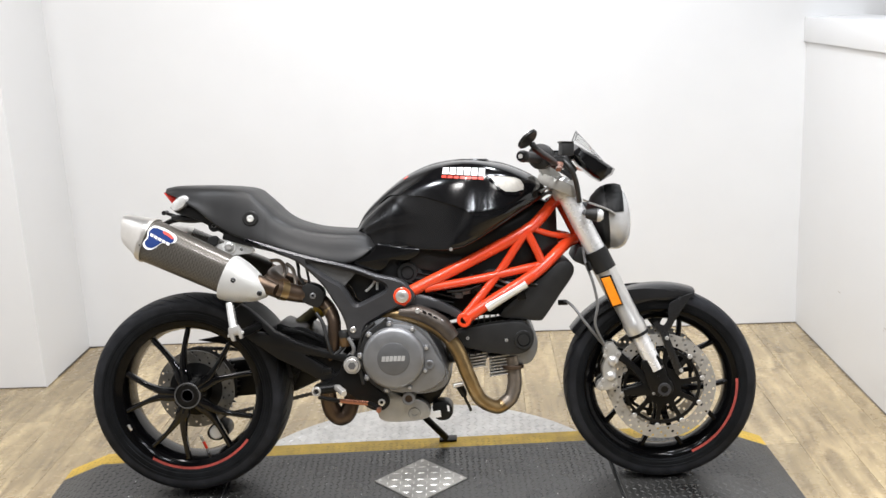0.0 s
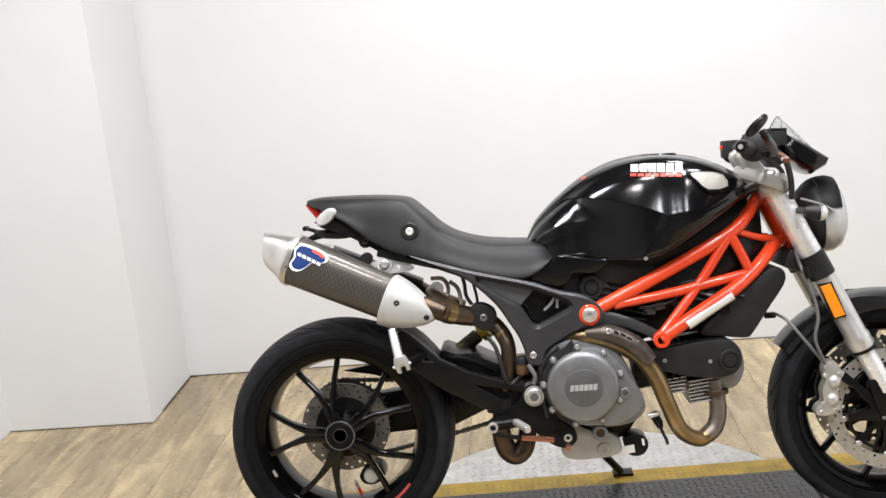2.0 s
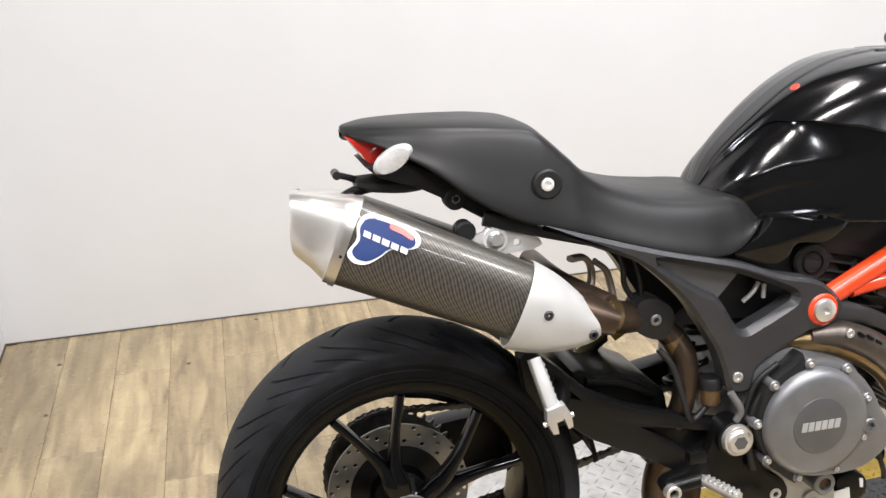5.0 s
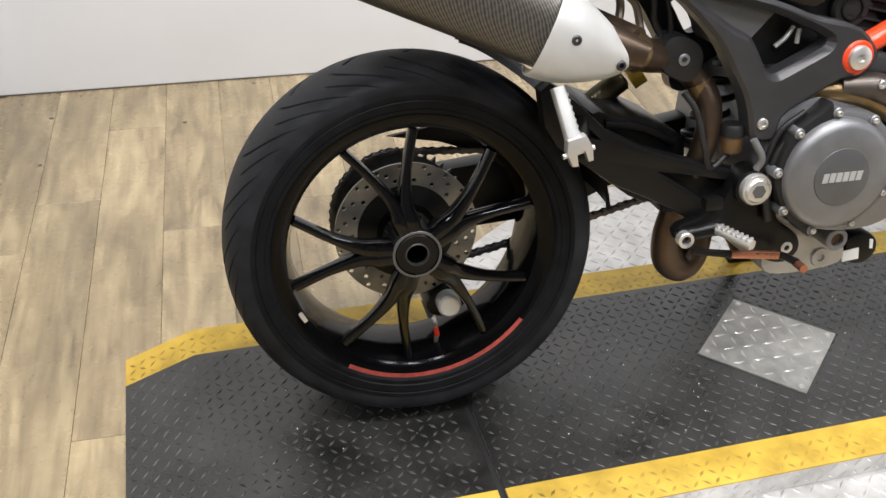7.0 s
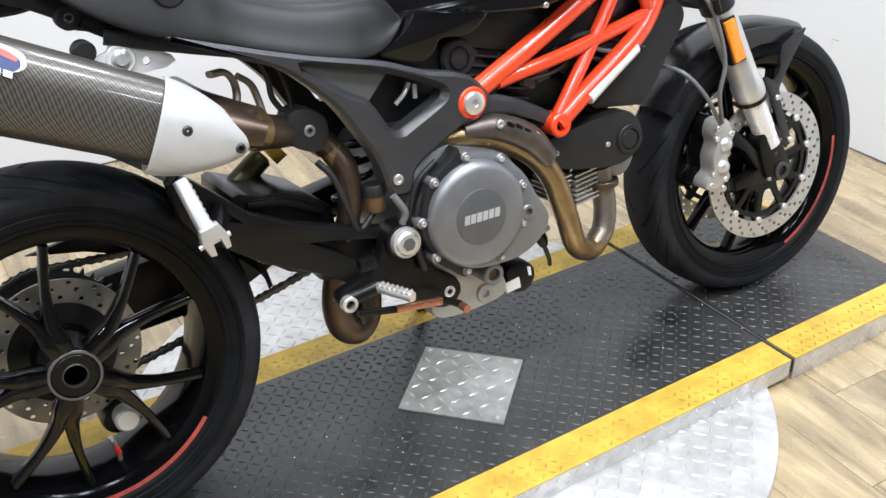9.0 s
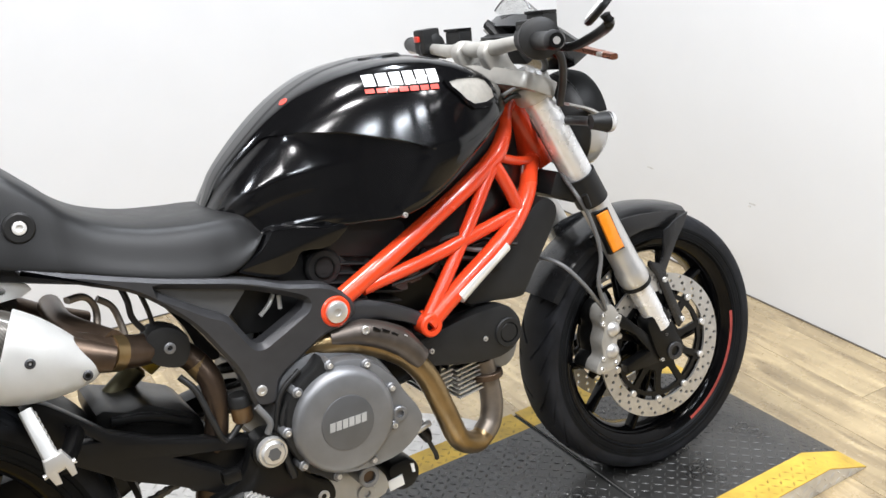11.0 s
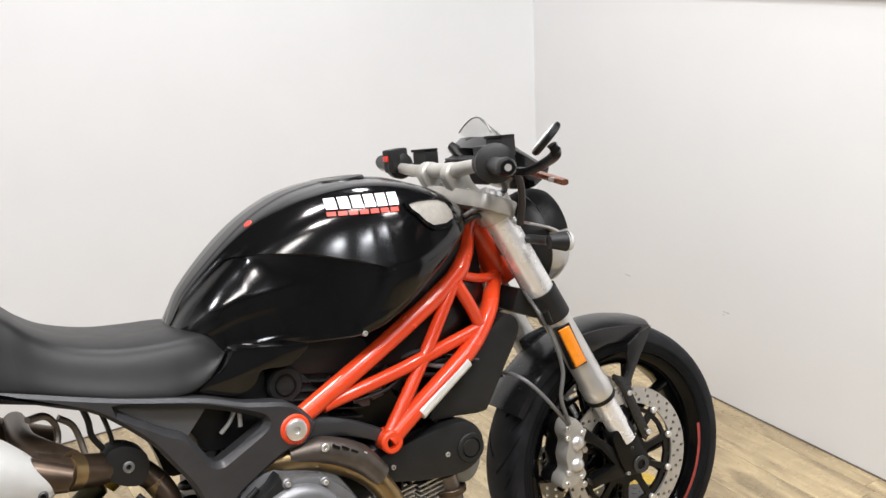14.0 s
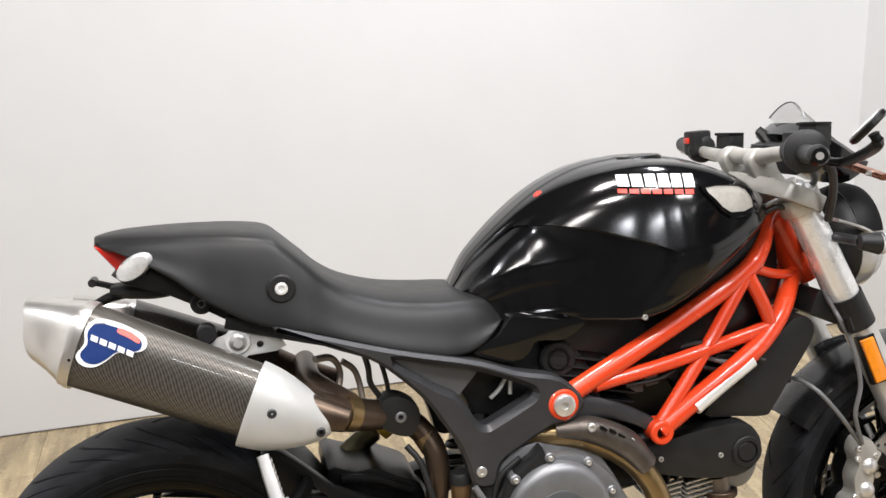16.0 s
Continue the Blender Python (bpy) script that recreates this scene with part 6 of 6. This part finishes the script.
# exhaust
hd = part("exhaust_header", tube([(0.60, -0.12, 0.535), (0.645, -0.142, 0.548), (0.72, -0.153, 0.536), (0.795, -0.157, 0.494), (0.838, -0.16, 0.44), (0.868, -0.155, 0.36), (0.9, -0.135, 0.285), (0.948, -0.11, 0.252), (0.98, -0.1, 0.263)], 0.0215, 20), M_PIPE, bike, "bronzed front exhaust header pipe")
part("header_elbow", tube([(0.972, -0.102, 0.2585), (0.995, -0.096, 0.28), (1.006, -0.09, 0.325), (1.0, -0.085, 0.40)], 0.0222, 20), M_ELBOW, hd, "greyed steel elbow of the header")
part("header_flange", ring((1.006, 0.0), 0.02, 0.034, -0.006, 0.006, 24), M_PIPEG, hd).matrix_local = Matrix.Translation((-0.004, -0.086, 0.37)) @ Matrix.Translation((1.006, 0, 0)) @ Matrix.Rotation(radians(90), 4, "X") @ Matrix.Translation((-1.006, 0, 0))
sh = part("heat_shield", tube([(0.672, -0.154, 0.556), (0.73, -0.16, 0.551), (0.79, -0.164, 0.52), (0.828, -0.165, 0.475)], [0.016, 0.0245, 0.0265, 0.022], 20), M_SHIELDG, hd, "grey perforated header heat shield")
for x, z in ((0.728, 0.562), (0.796, 0.527)):
    part("shield_bolt", strip_bolt(x, z, -0.185, 0.0075), M_ALU, sh)
for x, z in ((0.748, 0.558), (0.764, 0.551), (0.779, 0.541)):
    part("shield_slot", box((x, -0.1845, z), (0.014, 0.008, 0.005), 0.002, pose(0, 0, 0, 0, 35, 0)), M_BLACK, sh)
rp_ = part("exhaust_link_pipe", tube([(0.272, -0.165, 0.66), (0.315, -0.145, 0.637), (0.36, -0.122, 0.62), (0.41, -0.1, 0.605), (0.45, -0.105, 0.575), (0.471, -0.12, 0.53), (0.466, -0.12, 0.46), (0.446, -0.1, 0.38), (0.436, -0.08, 0.3), (0.446, -0.068, 0.246), (0.472, -0.064, 0.226), (0.497, -0.06, 0.25), (0.515, -0.05, 0.33)], [0.027, 0.028, 0.0265, 0.024, 0.021, 0.02, 0.0195, 0.021, 0.025, 0.028, 0.028, 0.026, 0.022], 20), M_PIPEG, bike, "brown heat-stained rear exhaust pipe")
part("pipe_clamp", tube([(0.318, -0.144, 0.636), (0.336, -0.134, 0.629)], 0.0305, 20), M_PIPE, rp_)
part("pipe_clamp", tube([(0.455, -0.108, 0.568), (0.467, -0.113, 0.546)], 0.021, 20), M_PIPE, rp_)
part("cross_pipe", tube([(0.33, -0.15, 0.65), (0.28, -0.05, 0.67), (0.28, 0.1, 0.67)], 0.02, 16), M_PIPEG, rp_)
pot = part("brake_fluid_pot", tube([(0.505, -0.14, 0.458), (0.505, -0.14, 0.462), (0.505, -0.14, 0.486)], [0.015, 0.0175, 0.0175], 20, smooth=False), M_POT, bike, "brown translucent rear brake fluid pot")
part("pot_cap", tube([(0.505, -0.14, 0.486), (0.505, -0.14, 0.501), (0.505, -0.14, 0.505)], [0.0195, 0.0195, 0.017], 20, smooth=False), M_MATTE, pot, "black pot cap")
part("hose", tube([(0.505, -0.14, 0.46), (0.47, -0.145, 0.435), (0.455, -0.15, 0.47), (0.44, -0.14, 0.53), (0.42, -0.13, 0.56)], 0.0055, 10), M_HOSE, bike)
part("hose", tube([(0.52, -0.18, 0.49), (0.535, -0.185, 0.46), (0.53, -0.18, 0.44)], 0.006, 10), M_CABLE, bike)


def muffler(y, dz, dx, parent_label):
    out_ = -1 if y < 0 else 1
    ex = Vector((0.9, 0.16 * out_, -0.408)).normalized()
    ez = Vector((0, 0, 1)) - ex * ex.z
    ez.normalize()
    ey = ez.cross(ex)
    M = Matrix((( ex.x, ey.x, ez.x, -0.072 + dx), (ex.y, ey.y, ez.y, y), (ex.z, ey.z, ez.z, 0.80 + dz), (0, 0, 0, 1)))

    def sect(s, hh, hw, shear=0.0):
        return [(s + shear * math.sin(a) * hh, math.copysign(abs(math.cos(a)) ** 0.8, math.cos(a)) * hw, math.copysign(abs(math.sin(a)) ** 0.8, math.sin(a)) * hh) for a in (2 * math.pi * k / 48 for k in range(48))]

    L = 0.287
    rows = [sect(s, 0.0655 - 0.026 * s, 0.05 - 0.02 * s) for s in np.linspace(0.0, L, 14)]
    body = moved(skin(rows, uv=lambda i, j: (i / 13 * L, j / 48 * 0.36)), M)
    mf = part("silencer", body, M_CARBON, bike, parent_label)
    cap = [sect(0.004, 0.067, 0.0515), sect(-0.006, 0.067, 0.0515), sect(-0.01, 0.064, 0.0485, -0.05), sect(-0.042, 0.053, 0.041, -0.25), sect(-0.07, 0.0445, 0.035, -0.4), sect(-0.074, 0.042, 0.033, -0.42), sect(-0.068, 0.038, 0.029, -0.42), sect(-0.04, 0.032, 0.025, -0.3)]
    part("end_cap", moved(skin(cap), M), M_CAP, mf, "brushed metal end cap")
    band = [sect(0.002, 0.0688, 0.0533), sect(0.011, 0.0688, 0.0533), sect(0.011, 0.064, 0.049), sect(0.002, 0.064, 0.049)]
    part("end_band", moved(skin(band + band[:1], caps=False), M), M_CAP, mf)
    cone = [sect(L - 0.01, 0.05, 0.034), [(a, b, c + 0.008) for a, b, c in sect(L + 0.06, 0.031, 0.028)], [(a, b, c + 0.017) for a, b, c in sect(L + 0.14, 0.019, 0.019)]]
    part("inlet_cone", moved(skin(cone), M), M_PIPEG, mf)
    for a in (-55, -10, 40):
        s_, c_ = math.sin(radians(a)), math.cos(radians(a))
        part("band_rivet", moved(disc((0, 0), 0.003, -0.002, 0.001, 10), M @ Matrix.Translation((0.006, -0.0525 * c_, 0.067 * s_))), M_BLACK, mf)
    return mf, M, sect


mf, MM, sect = muffler(-0.135, 0.0, 0.0, "carbon fibre silencer with metal end cap")
mf2, _, _ = muffler(0.135, -0.042, 0.027, "carbon fibre silencer on the far side")
shell = []
for s_, hi_, lo_, wd in ((0.277, 0.061, -0.07, 0.056), (0.28, 0.063, -0.073, 0.0585), (0.315, 0.057, -0.068, 0.057), (0.35, 0.045, -0.054, 0.05), (0.38, 0.031, -0.038, 0.037), (0.402, 0.018, -0.021, 0.024), (0.412, 0.002, -0.006, 0.01)):
    mid, hh = (hi_ + lo_) / 2, (hi_ - lo_) / 2
    row = []
    for k in range(25):
        a = radians(-112 + 224 * k / 24)
        row.append((s_, -math.copysign(abs(math.cos(a)) ** 0.85, math.cos(a)) * wd, mid + math.copysign(abs(math.sin(a)) ** 0.85, math.sin(a)) * hh))
    shell.append(row)
bmsh = skin([[tuple(q) for q in r] for r in [list(map(np.array, r)) for r in zip(*[spl([rw_[k] for rw_ in shell], 22) for k in range(25)])]], closed=False, caps=False)
bmesh.ops.solidify(bmsh, geom=list(bmsh.faces), thickness=0.003)
shd = part("silencer_shield", moved(bmsh, MM), M_WHITE, mf, "pale silver heat shield with two screws", 60)
for x, z, y in ((0.204, 0.679, -0.2405), (0.275, 0.636, -0.2285)):
    part("shield_grommet", ring((x, z), 0.004, 0.0075, y - 0.003, y + 0.006, 18, 0.002), M_CAST, shd)
    part("shield_screw", strip_bolt(x, z, y - 0.001, 0.0045), M_BLACK, shd)


def on_muffler(outline, lift, name, material, label=""):
    """A sticker laid on the outer side of the silencer; outline in (along, up) of its axis."""
    bm = plate([(x - 0.001, z + 0.009) for x, z in outline], 0, 0.0004, 0.0)
    bmesh.ops.subdivide_edges(bm, edges=[e for e in bm.edges if e.calc_length() > 0.01], cuts=2, use_grid_fill=True)
    for v in bm.verts:
        q = min(1.0, abs(v.co.z) / 0.0655) ** (1 / 0.8)
        v.co.y = -(0.05 * max(0.0, 1 - q * q) ** 0.4 + lift + (0.0004 if v.co.y < 0.0002 else 0.0))
    return part(name, moved(bm, MM), material, mf, label)


blob = rounded([(0.014, -0.012), (0.02, 0.01), (0.014, 0.03), (0.022, 0.046), (0.045, 0.05), (0.075, 0.049), (0.1, 0.044), (0.107, 0.032), (0.098, 0.022), (0.072, 0.013), (0.058, -0.006), (0.044, -0.02), (0.026, -0.023)], 4)
on_muffler(blob, 0.0006, "sticker_edge", M_PAPER, "white edge of the maker's sticker")
c0 = (0.056, 0.017)
on_muffler([(c0[0] + (x - c0[0]) * 0.87, c0[1] + (z - c0[1]) * 0.83) for x, z in blob], 0.0014, "sticker", M_BLUE, "blue maker's sticker")
on_muffler(rounded([(0.06, 0.045), (0.08, 0.044), (0.094, 0.039), (0.094, 0.034), (0.078, 0.037), (0.06, 0.039)], 3), 0.0022, "sticker_bar", M_STICKRED)
for i in range(5):
    on_muffler([(0.026 + i * 0.014, 0.026 - i * 0.001), (0.037 + i * 0.014, 0.025 - i * 0.001), (0.038 + i * 0.014, 0.017 - i * 0.001), (0.027 + i * 0.014, 0.018 - i * 0.001)], 0.0022, "sticker_bar", M_PAPER)
hang_o = [(0.095, 0.764), (0.148, 0.779), (0.156, 0.789), (0.176, 0.788), (0.206, 0.777), (0.236, 0.759), (0.241, 0.75), (0.226, 0.743), (0.18, 0.741), (0.155, 0.722), (0.139, 0.73), (0.132, 0.753)]
hb_ = part("exhaust_bracket", plate(hang_o, -0.106, -0.098, 0.002, [circle((0.2, 0.757), 0.006, 10)]), M_BRACKET, bike, "bright metal exhaust hanger bracket")
part("bracket_bolt", lathe([(0, 0.118), (0.008, 0.118), (0.009, 0.114), (0.014, 0.112), (0.014, 0.106), (0, 0.106)], (0.165, 0, 0.766), 24, close=False), M_ALU, hb_)
part("bracket_boss", disc((0.165, 0.766), 0.021, -0.11, -0.104, 28, 0.002), M_WHITE, hb_)
part("spring_hook", bar([(0.285, -0.105, 0.72), (0.309, -0.095, 0.718), (0.322, -0.09, 0.704), (0.325, -0.09, 0.683), (0.316, -0.1, 0.655)], 0.005, 0.009), M_ELBOW, hb_, "bent steel hanger strap")
part("spring_hook", bar([(0.33, -0.09, 0.708), (0.348, -0.09, 0.692), (0.355, -0.092, 0.67), (0.358, -0.1, 0.64)], 0.005, 0.008), M_ELBOW, hb_, "bent steel hanger strap")
part("bracket_rubber", disc((0.118, 0.785), 0.016, -0.118, -0.09, 20, 0.003), M_MATTE, hb_)
part("wire_loom", tube([(0.36, -0.1, 0.74), (0.37, -0.11, 0.7), (0.372, -0.11, 0.67), (0.385, -0.11, 0.645)], 0.005, 8), M_HOSE, bike)
part("wire_loom", tube([(0.385, -0.1, 0.73), (0.395, -0.11, 0.69), (0.4, -0.11, 0.66), (0.4, -0.11, 0.64)], 0.004, 8), M_HOSE, bike)

# side stand and rear caliper
stn = part("side_stand", tube([(0.62, 0.12, 0.27), (0.70, 0.2, 0.16), (0.775, 0.272, 0.058)], 0.0115, 14), M_BLACK, bike, "black side stand")
part("stand_foot", box((0.782, 0.285, 0.0505), (0.06, 0.04, 0.009), 0.003, pose(0, 0, 0, 9.5, 0, 0)), M_BLACK, stn)
rc = part("rear_caliper", plate(rounded([(0.03, 0.175), (0.06, 0.205), (0.095, 0.195), (0.1, 0.165), (0.07, 0.145), (0.04, 0.15)], 3), 0.0, 0.075, 0.008), M_BLACK, bike, "rear brake caliper under the disc")
part("caliper_face", disc((0.067, 0.178), 0.021, -0.028, 0.004, 28, 0.004), M_WHITE, rc, "round pale caliper face")

# ---- floor planks: those round the stand one by one, the rest joined ----
PWID, PLEN, GAP = 0.152, 1.22, 0.0009
near, rest = [], bmesh.new()
plank_mesh = {}


def plank_bm(w, l):
    return box((0, 0, -0.002), (w - GAP, l - GAP, 0.004), 0.0004, seg=1)


pk = random.Random(7)
x = LEFT2 + PWID / 2
while x < 6.0:
    y = -6.0 - pk.random() * PLEN
    while y < BACK:
        y0, y1 = max(y, -6.0), min(y + PLEN, BACK)
        top = STEP if x < LEFT - 0.0 else BACK
        y1 = min(y1, top)
        if y1 - y0 > 0.02:
            if -1.6 < x < 2.5 and y1 > -1.2:
                key = round(y1 - y0, 3)
                if key not in plank_mesh:
                    b = plank_bm(PWID, y1 - y0)
                    me = bpy.data.meshes.new("plank")
                    b.to_mesh(me)
                    b.free()
                    me.materials.append(M_WOOD)
                    plank_mesh[key] = me
                ob = new("plank", plank_mesh[key])
                ob.location = (x, (y0 + y1) / 2, FLOOR)
                ob.parent = floor
            else:
                b = moved(plank_bm(PWID, y1 - y0), Matrix.Translation((x, (y0 + y1) / 2, FLOOR)))
                me = bpy.data.meshes.new("tmp")
                b.to_mesh(me)
                b.free()
                rest.from_mesh(me)
                bpy.data.meshes.remove(me)
        y += PLEN
    x += PWID
rs = part("planks", rest, M_WOOD, floor)
rs["kind"] = "stuff"
# nail heads pressed into the boards beside the wall
for nx, ny, nr in ((-0.772, 1.08, 0.006), (-0.77, 1.355, 0.007), (-0.405, 1.262, 0.006), (-0.86, 1.46, 0.004), (-0.2, 1.49, 0.005), (-0.7, 1.49, 0.004)):
    nb = bmesh.new()
    bmesh.ops.create_cone(nb, cap_ends=True, segments=12, radius1=nr, radius2=nr * 0.7, depth=0.0012)
    nl = obj("nail_head", moved(nb, Matrix.Translation((nx, ny, FLOOR + 0.0006))), M_CHAIN)
    tagged(nl, "dark nail head in the plank floor", "nail", "nail heads")
